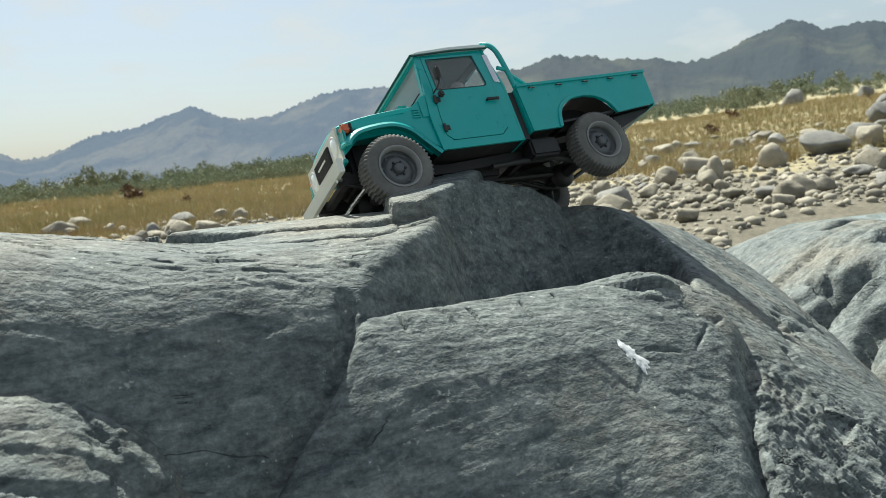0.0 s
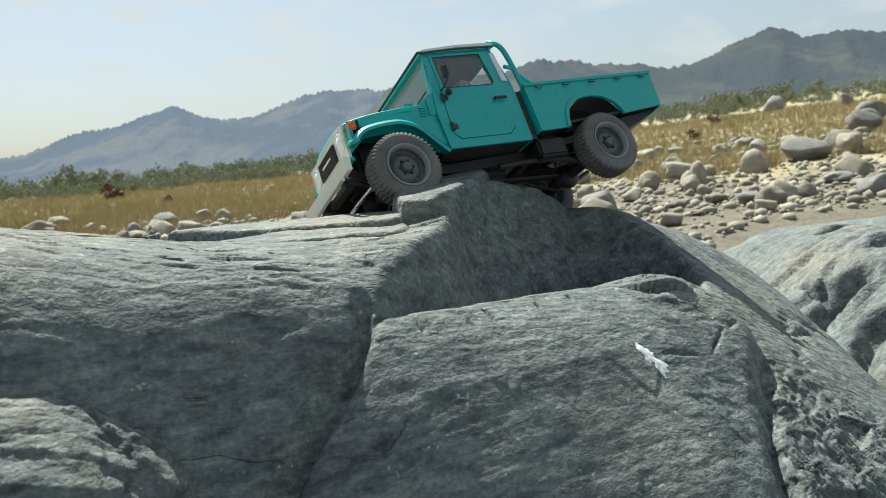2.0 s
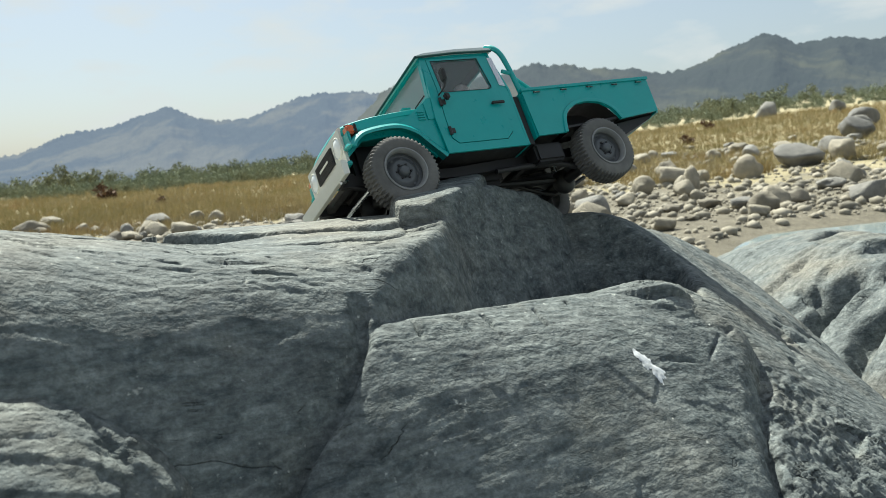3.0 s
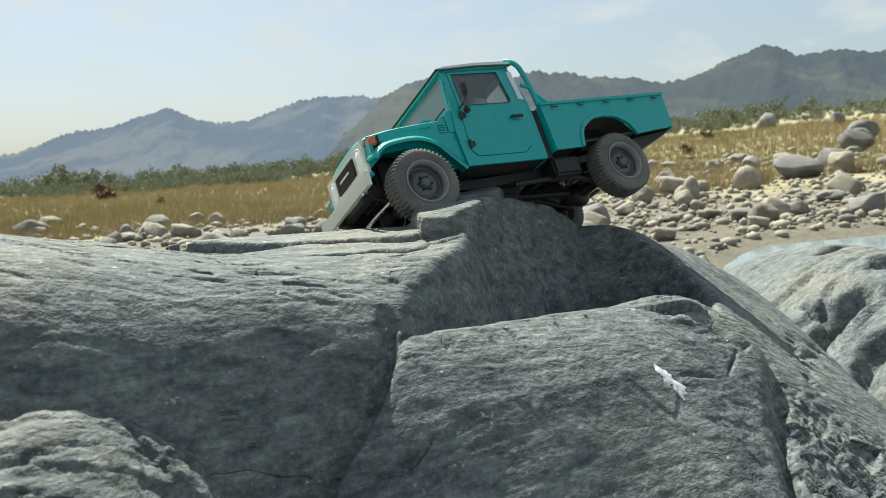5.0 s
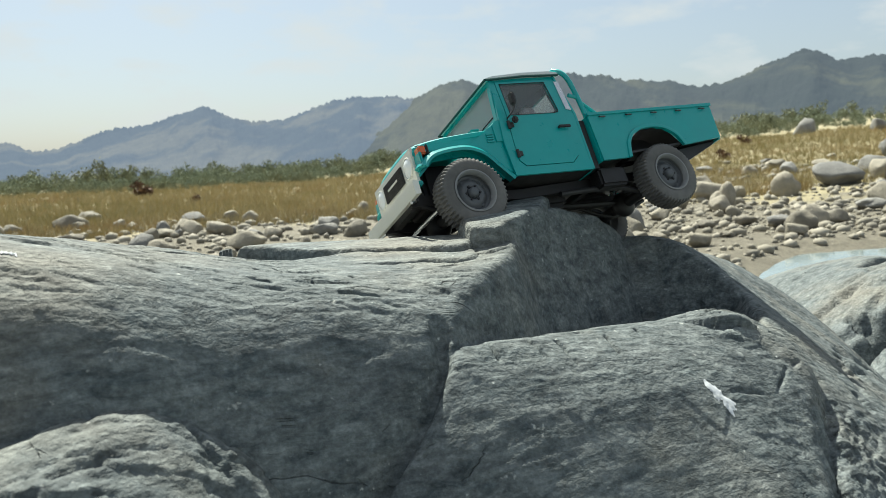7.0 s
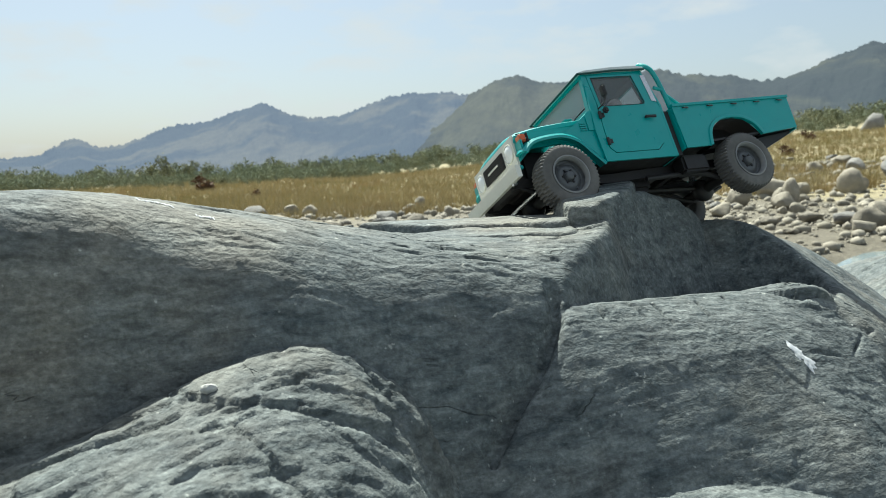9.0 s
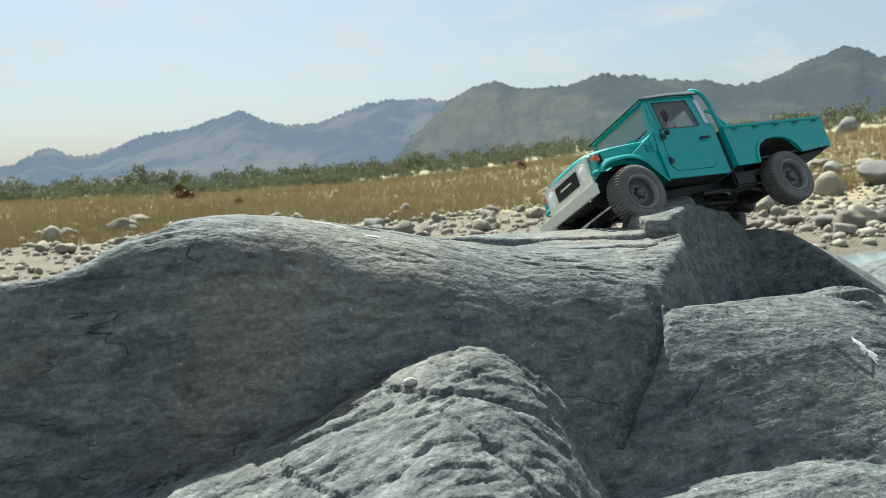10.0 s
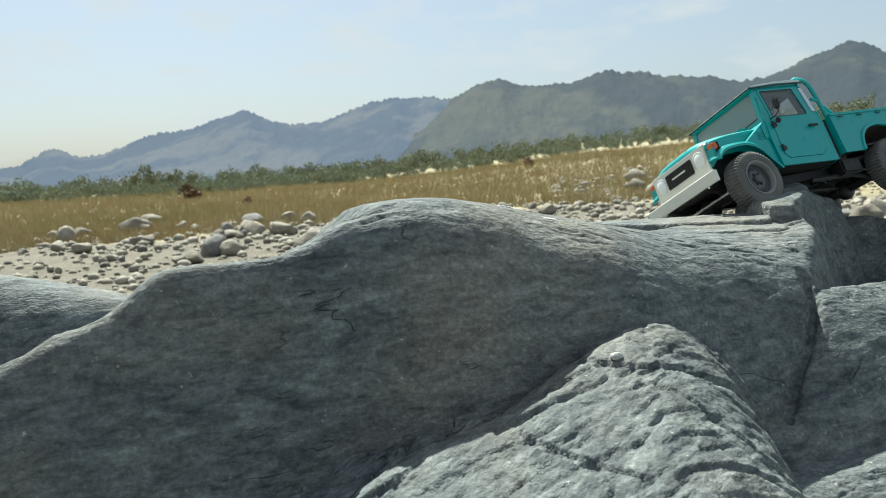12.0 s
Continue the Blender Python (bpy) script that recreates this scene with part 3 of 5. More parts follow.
rad = np.concatenate([np.linspace(0.0, 12, 100), np.geomspace(12.2, 60, 90), np.geomspace(62, 2800, 50)])
ang = np.radians(np.concatenate([np.arange(-180, -42, 6.0), np.arange(-42, 44, 0.6), np.arange(44, 179, 6.0), [180.0]]))
R_, A_ = np.meshgrid(rad, ang)
X, Y = R_ * np.sin(A_), R_ * np.cos(A_)
me = sheet_mesh("ground", X.T, Y.T, ground_height(X, Y).T)
ground = tagged(new("ground", me), "sandy river plain running into dry golden grassland", "ground", kind="structure")
me.materials.append(turf_sand)
me.flip_normals()

m, n, l, b = material("river_water", 0.08)
b.inputs["Base Color"].default_value = (0.20, 0.245, 0.25, 1)
b.inputs["IOR"].default_value = 1.33
b.inputs["Specular IOR Level"].default_value = 0.7
bump(n, l, b, tex(n, l, 5, 3, 0.5, (1, 2.5, 1)), 0.12, 0.02)
X, Y = np.meshgrid(np.linspace(0.3, 24, 30), np.linspace(-9, 16, 30))
me = sheet_mesh("water", X, Y, 0 * X - 0.165)
tagged(new("water", me), "shallow pale blue river pool between stones", "water", kind="structure")
me.materials.append(m)


def stone_mesh(seed, lumps=0.5, flat=0.7):
    """A river boulder about one metre wide: a worn, slightly faceted lump."""
    rs = np.random.RandomState(seed)
    bm = bmesh.new()
    bmesh.ops.create_icosphere(bm, subdivisions=3, radius=0.5)
    co = np.array([v.co for v in bm.verts])
    k = 2.2
    f = 1 + lumps * fbm(co[:, 0] * k + seed * 3.7, co[:, 1] * k, co[:, 2] * k + seed, 4)
    co *= f[:, None]
    for _ in range(9):
        w = rs.normal(size=3)
        w /= np.linalg.norm(w)
        over = np.clip(co @ w - rs.uniform(0.24, 0.42), 0, None)
        co -= over[:, None] * w * 0.85
    co[:, 2] *= flat
    co *= [1, rs.uniform(0.65, 0.95), 1]
    for v, p in zip(bm.verts, co):
        v.co = p
    for f in bm.faces:
        f.smooth = True
    me = bpy.data.meshes.new("boulder")
    bm.to_mesh(me)
    bm.free()
    return me


def stone_material(name, dark, mid, light):
    m, n, l, b = material(name, 0.85)
    info = n.new("ShaderNodeObjectInfo")
    base = ramp(n, l, info.outputs["Random"], [(0.0, dark), (0.35, mid), (1.0, light)])
    mott = ramp(n, l, tex(n, l, 4, 8, 0.7), [(0.3, (0.6, 0.6, 0.6)), (0.65, (1.05, 1.03, 1.0))])
    l.new(mix(n, l, 0.85, base, mott, "MULTIPLY"), b.inputs["Base Color"])
    bump(n, l, b, tex(n, l, 7, 8, 0.7), 0.6, 0.05)
    return m


pale_stone = stone_material("pale_river_stone", (0.19, 0.175, 0.14), (0.26, 0.238, 0.186), (0.33, 0.302, 0.24))
grey_stone = stone_material("grey_river_stone", (0.13, 0.13, 0.125), (0.18, 0.178, 0.168), (0.25, 0.245, 0.225))
stone_kinds = [stone_mesh(k + 1, 0.5, fl) for k, fl in enumerate((0.75, 0.6, 0.85, 0.55, 0.7, 0.65, 0.95, 0.5))]
for me in stone_kinds:
    me.materials.append(pale_stone)
grey_kinds = [me.copy() for me in stone_kinds]
for me in grey_kinds:
    me.materials[0] = grey_stone


def boulder(x, y, size, kind, turn, grey, label, tall=1.0):
    me = (grey_kinds if grey else stone_kinds)[kind % 8]
    ob = new("boulder", me)
    ob.scale = (size, size, size * tall)
    ob.rotation_euler = (0, 0, radians(turn))
    ob.location = (x, y, float(ground_height(x, y)) + size * 0.22 * tall)
    return tagged(ob, label, "boulder", "stones of the riverbed")


PALE, GREY = "pale weathered river boulder resting on sand", "dark grey river boulder resting among pale stones"
for row in [
    (5.5, 16.9, 0.95, 0, 20, 0, 0.9), (4.95, 14.4, 0.42, 6, 0, 0, 1.7), (4.75, 14.1, 0.62, 1, 70, 0, 0.9), (9.3, 19.2, 1.5, 3, 10, 1, 0.8),
    (15.5, 27.5, 1.6, 3, 40, 1, 1.1), (17.2, 30.5, 1.5, 1, 0, 1, 0.8), (5.6, 12.5, 0.5, 3, 15, 0, 0.8), (10.6, 19.6, 1.0, 4, 80, 0, 1.0),
    (-4.25, 10.9, 0.62, 2, 30, 1, 1.0), (-2.95, 11.3, 0.75, 1, 0, 0, 0.8), (-2.95, 13.2, 0.5, 5, 50, 0, 0.9), (-4.1, 14.2, 0.7, 0, 10, 0, 0.9),
    (-2.2, 14.1, 0.7, 4, 140, 1, 0.9), (-1.55, 12.9, 0.62, 2, 30, 0, 0.9), (-5.3, 14.7, 0.42, 6, 0, 1, 1.0), (-5.6, 17.6, 0.8, 3, 20, 1, 0.9),
    (-8.2, 17.1, 0.95, 1, 30, 0, 0.8), (-9.1, 20.0, 0.8, 5, 0, 0, 0.9), (-5.0, 14.9, 0.55, 2, 60, 0, 1.0), (-6.9, 12.4, 0.5, 4, 0, 0, 0.8),
    (12.0, 22.5, 1.2, 5, 25, 1, 0.8), (6.9, 13.2, 0.55, 7, 5, 1, 0.8), (7.9, 14.5, 0.7, 2, 90, 0, 0.9), (2.9, 9.6, 0.42, 0, 33, 0, 0.8),
    (28.0, 62.0, 2.2, 2, 10, 1, 1.0), (31.5, 58.0, 2.0, 0, 60, 1, 0.9), (22.0, 38.0, 1.6, 1, 20, 0, 0.8), (19.0, 33.0, 1.9, 4, 45, 1, 0.9),
]:
    x, y, size, kind, turn, grey, tall = row
    boulder(x, y, size * (0.8 if x < 0 else 1), kind, turn, grey, GREY if grey else PALE, tall=tall)

rs = np.random.RandomState(5)
placed = 0
while placed < 230:
    az = rs.uniform(-36, 38)
    r = 8.5 + 26 * rs.uniform() ** 1.4
    if az < 6:
        r = 10.5 + 9 * rs.uniform() ** 1.3
    x, y = r * math.sin(radians(az)), r * math.cos(radians(az))
    if beside(np.array([x]), np.array([y]), SHORE)[0] > -0.15 and r < 14:
        continue
    if az < 6 and rs.uniform() < 0.55:
        continue
    if -8 < az < 10 and r < 13 and rs.uniform() < 0.5:
        continue
    size = (0.16 + 0.5 * rs.uniform() ** 2.5) * (0.7 + r / 40) * (0.72 if az < 6 else 1)
    grey = rs.uniform() < 0.16
    boulder(x, y, size, rs.randint(8), rs.uniform(0, 360), grey, GREY if grey else PALE, tall=rs.uniform(0.7, 1.1))
    placed += 1


def scatter_mesh(name, shapes, places, sizes, turns):
    """Many small shapes in one mesh: shapes are (verts, triangles)."""
    V, F, base = [], [], 0
    for k, ((px, py, pz), s, a) in enumerate(zip(places, sizes, turns)):
        v, f = shapes[k % len(shapes)]
        ca, sa = math.cos(a), math.sin(a)
        w = np.stack([(v[:, 0] * ca - v[:, 1] * sa) * s + px, (v[:, 0] * sa + v[:, 1] * ca) * s + py, v[:, 2] * s + pz], -1)
        V.append(w)
        F.append(f + base)
        base += len(v)
    V, F = np.concatenate(V), np.concatenate(F)
    me = bpy.data.meshes.new(name)
    me.vertices.add(len(V))
    me.vertices.foreach_set("co", V.ravel())
    me.loops.add(F.size)
    me.loops.foreach_set("vertex_index", F.ravel())
    me.polygons.add(len(F))
    me.polygons.foreach_set("loop_start", np.arange(0, F.size, 3))
    me.update()
    me.validate()
    return me


def pebble_shape(seed):
    bm = bmesh.new()
    bmesh.ops.create_icosphere(bm, subdivisions=1, radius=0.5)
    rs_ = np.random.RandomState(seed)
    v = np.array([p.co for p in bm.verts]) * (1 + 0.25 * rs_.uniform(-1, 1, (len(bm.verts), 1))) * [1, rs_.uniform(0.6, 0.95), rs_.uniform(0.45, 0.7)]
    f = np.array([[q.index for q in t.verts] for t in bm.faces])
    bm.free()
    return v, f


m, n, l, b = material("gravel_stone", 0.9)
isl = n.new("ShaderNodeNewGeometry")
l.new(mix(n, l, 0.6, ramp(n, l, isl.outputs["Random Per Island"], [(0.0, (0.16, 0.148, 0.12)), (0.4, (0.25, 0.23, 0.18)), (1.0, (0.35, 0.322, 0.26))]), ramp(n, l, tex(n, l, 12, 5), [(0.3, (0.6,) * 3), (0.6, (1,) * 3)]), "MULTIPLY"), b.inputs["Base Color"])
az = np.radians(rs.uniform(-40, 42, 9000))
r = 6.5 + 24 * rs.uniform(0, 1, 9000) ** 1.3
x, y = r * np.sin(az), r * np.cos(az)
keep = (beside(x, y, SHORE) < 0.1) | (r > 16)
keep &= (np.degrees(az) > 4) | (r < 19) & (rs.uniform(0, 1, 9000) < 0.6)
x, y, r = x[keep], y[keep], r[keep]
size = (0.05 + 0.17 * rs.uniform(0, 1, len(x)) ** 3) * (0.6 + r / 22)
me = scatter_mesh("gravel", [pebble_shape(k) for k in range(6)], list(zip(x, y, ground_height(x, y) + size * 0.12)), size, rs.uniform(0, 6.3, len(x)))
me.polygons.foreach_set("use_smooth", np.ones(len(me.polygons), bool))
me.materials.append(m)
tagged(new("gravel", me), "pale river gravel and cobbles strewn over the sand", "gravel", kind="stuff")


def tuft_shape(seed, blades=9, spread=0.35, width=0.05):
    rs_ = np.random.RandomState(seed)
    v, f = [], []
    for k in range(blades):
        a, lean, h = rs_.uniform(0, 6.3), rs_.uniform(0.05, spread), rs_.uniform(0.5, 1.0)
        c, s = math.cos(a), math.sin(a)
        bx, by = rs_.uniform(-0.25, 0.25, 2)
        i = len(v)
        v += [(bx - s * width, by + c * width, -0.05), (bx + s * width, by - c * width, -0.05), (bx + c * lean, by + s * lean, h)]
        f.append((i, i + 1, i + 2))
    return np.array(v), np.array(f)


m, n, l, b = material("dry_grass", 0.8)
isl = n.new("ShaderNodeNewGeometry")
col = ramp(n, l, isl.outputs["Random Per Island"], [(0.0, (0.25, 0.205, 0.105)), (0.35, (0.35, 0.29, 0.155)), (0.75, (0.41, 0.345, 0.20)), (1.0, (0.29, 0.262, 0.14))])
green = ramp(n, l, tex(n, l, 0.12, 5, 0.7), [(0.5, (0, 0, 0)), (0.68, (0.75,) * 3)])
rust = ramp(n, l, tex(n, l, 0.22, 6, 0.7), [(0.52, (0, 0, 0)), (0.68, (0.7,) * 3)])
col = mix(n, l, rust, col, (0.30, 0.185, 0.075))
l.new(mix(n, l, green, col, (0.19, 0.185, 0.072)), b.inputs["Base Color"])
b.inputs["Specular IOR Level"].default_value = 0.1
COUNT = 42000
az = np.radians(rs.uniform(-38, 40, COUNT))
r = 15.5 + 60 * rs.uniform(0, 1, COUNT) ** 1.5
deg = np.degrees(az)
edge = np.interp(deg, [-40, -20, -8, 5, 12, 20, 40], [15.5, 16, 17, 18, 19, 20, 22]) + 3.0 * fbm(np.sin(az) * r * 0.3, np.cos(az) * r * 0.3, 0 * r, 3)
keep = (r > edge)
az, r = az[keep], r[keep]
x, y = r * np.sin(az), r * np.cos(az)
size = rs.uniform(0.12, 0.34, len(x)) * (1 + 0.5 * fbm(x * 0.2, y * 0.2, 0 * x + 3, 3)) * (0.8 + r / 90)
me = scatter_mesh("dry_grass", [tuft_shape(k, 9, 0.6, 0.03) for k in range(6)], list(zip(x, y, ground_height(x, y))), size, rs.uniform(0, 6.3, len(x)))
me.materials.append(m)
tagged(new("dry_grass", me), "dry golden tussock grass across the river plain", "grass", kind="stuff")


def bush_shape(seed, leaves=150, leaf=0.09):
    """A crown of small leaf sprays about one metre wide."""
    rs_ = np.random.RandomState(seed)
    lumps = rs_.uniform(-0.3, 0.3, (6, 3)) + [0, 0, 0.5]
    v, f = [], []
    for k in range(leaves):
        d = rs_.normal(size=3)
        d /= np.linalg.norm(d)
        p = lumps[k % 6] + d * rs_.uniform(0.1, 0.26)
        p[2] = max(p[2], 0.03)
        a, c = rs_.normal(size=3) * leaf, rs_.normal(size=3) * leaf
        i = len(v)
        v += [p, p + a, p + c]
        f.append((i, i + 1, i + 2))
    return np.array(v), np.array(f)


m, n, l, b = material("shrub_leaves", 0.8)
isl = n.new("ShaderNodeNewGeometry")
col = ramp(n, l, isl.outputs["Random Per Island"], [(0.0, (0.17, 0.20, 0.14)), (0.5, (0.195, 0.225, 0.16)), (1.0, (0.225, 0.25, 0.18))])
l.new(mix(n, l, ramp(n, l, tex(n, l, 0.06, 4), [(0.45, (0, 0, 0)), (0.65, (0.6,) * 3)]), col, (0.20, 0.19, 0.11)), b.inputs["Base Color"])
b.inputs["Specular IOR Level"].default_value = 0.0
COUNT = 1600
deg = rs.uniform(-40, 42, COUNT)
base = np.interp(deg, [-40, -10, 0, 10, 40], [62, 66, 72, 78, 78])
r = base + 60 * rs.uniform(0, 1, COUNT) ** 1.2
az = np.radians(deg)
x, y = r * np.sin(az), r * np.cos(az)
size = rs.uniform(1.0, 2.3, COUNT) * (0.55 + (r - base) / 60) * (1 + 0.9 * fbm(x * 0.06, y * 0.06, 0 * x + 8, 3)) * np.interp(deg, [-40, 0, 8, 42], [0.8, 1.0, 0.75, 0.75])
me = scatter_mesh("shrub_belt", [bush_shape(k, 380, 0.052) for k in range(8)], list(zip(x, y, ground_height(x, y) - 0.1)), size, rs.uniform(0, 6.3, COUNT))
me.materials.append(m)
tagged(new("shrub_belt", me), "belt of dark green shrubs at the grassland's far edge", "shrubs", kind="stuff")

m, n, l, b = material("withered_leaves", 0.85)
isl = n.new("ShaderNodeNewGeometry")
l.new(ramp(n, l, isl.outputs["Random Per Island"], [(0.0, (0.05, 0.025, 0.012)), (1.0, (0.16, 0.085, 0.04))]), b.inputs["Base Color"])
for x, y, s in ((-18.3, 47.5, 1.25), (-9.5, 30, 0.5), (2.4, 48, 0.8), (19.5, 52, 0.8), (12.5, 36, 0.6)):
    me = scatter_mesh("dry_bush", [bush_shape(31, 420, 0.09)], [(x, y, float(ground_height(x, y)) - 0.05)], [s], [x])
    me.materials.append(m)
    tagged(new("dry_bush", me), "withered brown bush standing in dry grass", "bush", "bushes in the grass")


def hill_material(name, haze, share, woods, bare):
    """Wooded slopes seen through distance: a backdrop with its haze put in as a share of emission."""
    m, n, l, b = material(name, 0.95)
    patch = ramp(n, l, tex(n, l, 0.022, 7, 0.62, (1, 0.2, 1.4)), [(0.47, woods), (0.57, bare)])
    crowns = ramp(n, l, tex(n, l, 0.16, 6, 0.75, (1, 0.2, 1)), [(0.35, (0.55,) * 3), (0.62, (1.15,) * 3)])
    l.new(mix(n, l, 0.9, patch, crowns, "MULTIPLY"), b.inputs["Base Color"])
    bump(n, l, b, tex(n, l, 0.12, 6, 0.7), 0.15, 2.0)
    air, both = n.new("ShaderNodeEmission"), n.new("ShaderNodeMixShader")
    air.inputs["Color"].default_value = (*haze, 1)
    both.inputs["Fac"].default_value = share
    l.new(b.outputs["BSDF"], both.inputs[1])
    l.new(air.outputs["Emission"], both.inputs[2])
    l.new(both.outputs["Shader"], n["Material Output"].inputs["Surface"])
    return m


def ridge(name, label, knots, radius, depth, mat, seed):
    """A range of hills round part of the horizon; knots: (degrees, steepness of the sight line to its crest)."""
    k = np.array(knots)
    az = np.arange(k[0, 0], k[-1, 0], 0.06)
    crest = smooth_line(az, k) * radius + 0.98
    x0 = np.radians(az) * radius
    t = np.linspace(0, 1, 70)
    T, AZ = np.meshgrid(t, az, indexing="ij")
    Rr = radius - depth * (1 - T)
    profile = T ** 1.25
    XX, YY = Rr * np.sin(np.radians(AZ)), Rr * np.cos(np.radians(AZ))
    arc, rise_up = np.radians(AZ) * radius, 60 * T
    gully = ridged(arc * 0.016 + seed, rise_up * 0.010 + arc * 0.004, 0 * XX, 4)
    H = crest[None, :] * profile * (1 - 0.20 * (1 - gully) * np.sin(np.pi * T) ** 0.8) + (1.3 * fbm(arc * 0.10, rise_up * 0.10, 0 * XX, 4, 0.65) + 1.6 * fbm(arc * 0.035, rise_up * 0.035, 0 * XX + 9, 3)) * np.clip(T * 6, 0, 1)
    H[-3:] += np.array([0.5, 0.8, 1.0])[:, None] * radius / 430 * (3.4 * np.clip(0.62 - 1.7 * np.abs(perlin(x0 * 0.19, 0 * x0, 0 * x0 + seed)), 0, 1) * np.clip(0.5 + 1.6 * perlin(x0 * 0.03, 0 * x0, 0 * x0 + seed + 2), 0, 1) + 1.3 * perlin(x0 * 0.5, 0 * x0, 0 * x0 + 1))
    H = np.concatenate([H, H[-1:] * 0.3, H[-1:] * 0])
    XX = np.concatenate([XX, XX[-1:] * 1.15, XX[-1:] * 1.3])
    YY = np.concatenate([YY, YY[-1:] * 1.15, YY[-1:] * 1.3])
    me = sheet_mesh(name, XX, YY, H - 1.0)
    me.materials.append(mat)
    return tagged(new(name, me), label, "hills", kind="structure")


def smooth_line(v, k):
    fine = np.arange(k[0, 0], k[-1, 0] + 0.1, 0.1)
    val = np.interp(fine, k[:, 0], k[:, 1])
    val = np.convolve(np.pad(val, 4, mode="edge"), np.ones(9) / 9, "valid")
    return np.interp(v, fine, val)


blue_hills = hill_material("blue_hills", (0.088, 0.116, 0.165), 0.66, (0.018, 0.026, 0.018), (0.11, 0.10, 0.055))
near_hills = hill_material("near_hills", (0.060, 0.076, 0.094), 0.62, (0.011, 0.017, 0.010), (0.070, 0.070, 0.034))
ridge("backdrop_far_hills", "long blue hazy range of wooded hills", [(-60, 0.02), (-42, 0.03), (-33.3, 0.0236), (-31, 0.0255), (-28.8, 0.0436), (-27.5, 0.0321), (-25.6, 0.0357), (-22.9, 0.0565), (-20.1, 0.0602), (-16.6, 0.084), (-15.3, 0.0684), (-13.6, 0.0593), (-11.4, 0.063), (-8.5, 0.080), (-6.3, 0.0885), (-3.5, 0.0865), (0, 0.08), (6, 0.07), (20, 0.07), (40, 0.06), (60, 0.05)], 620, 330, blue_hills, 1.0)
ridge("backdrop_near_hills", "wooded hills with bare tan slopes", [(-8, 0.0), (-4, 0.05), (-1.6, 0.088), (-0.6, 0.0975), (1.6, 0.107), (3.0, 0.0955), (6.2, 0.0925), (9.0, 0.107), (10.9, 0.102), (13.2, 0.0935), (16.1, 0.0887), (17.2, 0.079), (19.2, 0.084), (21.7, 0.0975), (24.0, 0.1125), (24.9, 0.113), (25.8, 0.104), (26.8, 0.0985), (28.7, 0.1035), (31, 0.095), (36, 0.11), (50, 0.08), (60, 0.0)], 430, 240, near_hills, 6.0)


# ---- the model truck ----
def part(name, bm, mat, parent, label=""):
    """Links a bmesh as one mesh object under a thing or a part."""
    bmesh.ops.recalc_face_normals(bm, faces=bm.faces)
    me = bpy.data.meshes.new(name)
    bm.to_mesh(me)
    bm.free()
    me.materials.append(mat)
    for p in me.polygons:
        p.use_smooth = True
    me.set_sharp_from_angle(angle=radians(35))
    ob = new(name, me)
    ob.parent = parent
    return tagged(ob, label) if label else ob


def bevel_all(bm, w, angle=30, seg=2):
    edges = [e for e in bm.edges if len(e.link_faces) == 2 and e.calc_face_angle(0) > radians(angle)]
    if edges and w > 0:
        bmesh.ops.bevel(bm, geom=edges, offset=w, segments=seg, affect="EDGES", clamp_overlap=True)
    return bm


def box(bm, x0, x1, y0, y1, z0, z1):
    r = bmesh.ops.create_cube(bm, size=1)["verts"]
    bmesh.ops.scale(bm, vec=(x1 - x0, y1 - y0, z1 - z0), verts=r)
    bmesh.ops.translate(bm, vec=((x0 + x1) / 2, (y0 + y1) / 2, (z0 + z1) / 2), verts=r)
    return r


def prism(bm, outline, y0, y1):
    """A flat outline of (x, z) points made thick from y0 to y1."""
    lo = [bm.verts.new((x, y0, z)) for x, z in outline]
    hi = [bm.verts.new((x, y1, z)) for x, z in outline]
    bm.faces.new(lo)
    bm.faces.new(list(reversed(hi)))
    k = len(outline)
    for i in range(k):
        bm.faces.new((lo[i], hi[i], hi[(i + 1) % k], lo[(i + 1) % k]))
    return lo + hi


def ring(bm, outer, inner, y0, y1):
    """A flat frame between two outlines with as many points each."""
    k = len(outer)
    a, b_, c, d = ([bm.verts.new((x, y, z)) for x, z in o] for o, y in ((outer, y0), (inner, y0), (outer, y1), (inner, y1)))
    for i in range(k):
        j = (i + 1) % k
        for q in ((a[i], a[j], b_[j], b_[i]), (c[i], d[i], d[j], c[j]), (a[i], c[i], c[j], a[j]), (b_[i], b_[j], d[j], d[i])):
            bm.faces.new(q)
    return a + b_ + c + d


def tube(bm, path, radius, sides=10):
    """A round bar along a path of points."""
    pts = [Vector(p) for p in path]
    rings = []
    for i, p in enumerate(pts):
        way = (pts[min(i + 1, len(pts) - 1)] - pts[max(i - 1, 0)]).normalized()
        q = way.to_track_quat("Z", "Y").to_matrix()
        rings.append([bm.verts.new(p + q @ Vector((math.cos(6.2832 * k / sides) * radius, math.sin(6.2832 * k / sides) * radius, 0))) for k in range(sides)])
    for a, c in zip(rings[:-1], rings[1:]):
        for k in range(sides):
            bm.faces.new((a[k], a[(k + 1) % sides], c[(k + 1) % sides], c[k]))
    bm.faces.new(rings[0])
    bm.faces.new(rings[-1])


def lathe(bm, profile, segments=48, bend=None):
    """Turns a profile of (radius, y) round the y axis."""
    rings = []
    for k in range(segments):
        a = 2 * math.pi * k / segments
        row = []
        for i, (r, y) in enumerate(profile):
            rr = r + (bend(i, k) if bend else 0)
            row.append(bm.verts.new((math.cos(a) * rr, y, math.sin(a) * rr)))
        rings.append(row)
    for k in range(segments):
        a, c = rings[k], rings[(k + 1) % segments]
        for i in range(len(profile) - 1):
            bm.faces.new((a[i], a[i + 1], c[i + 1], c[i]))
    return rings


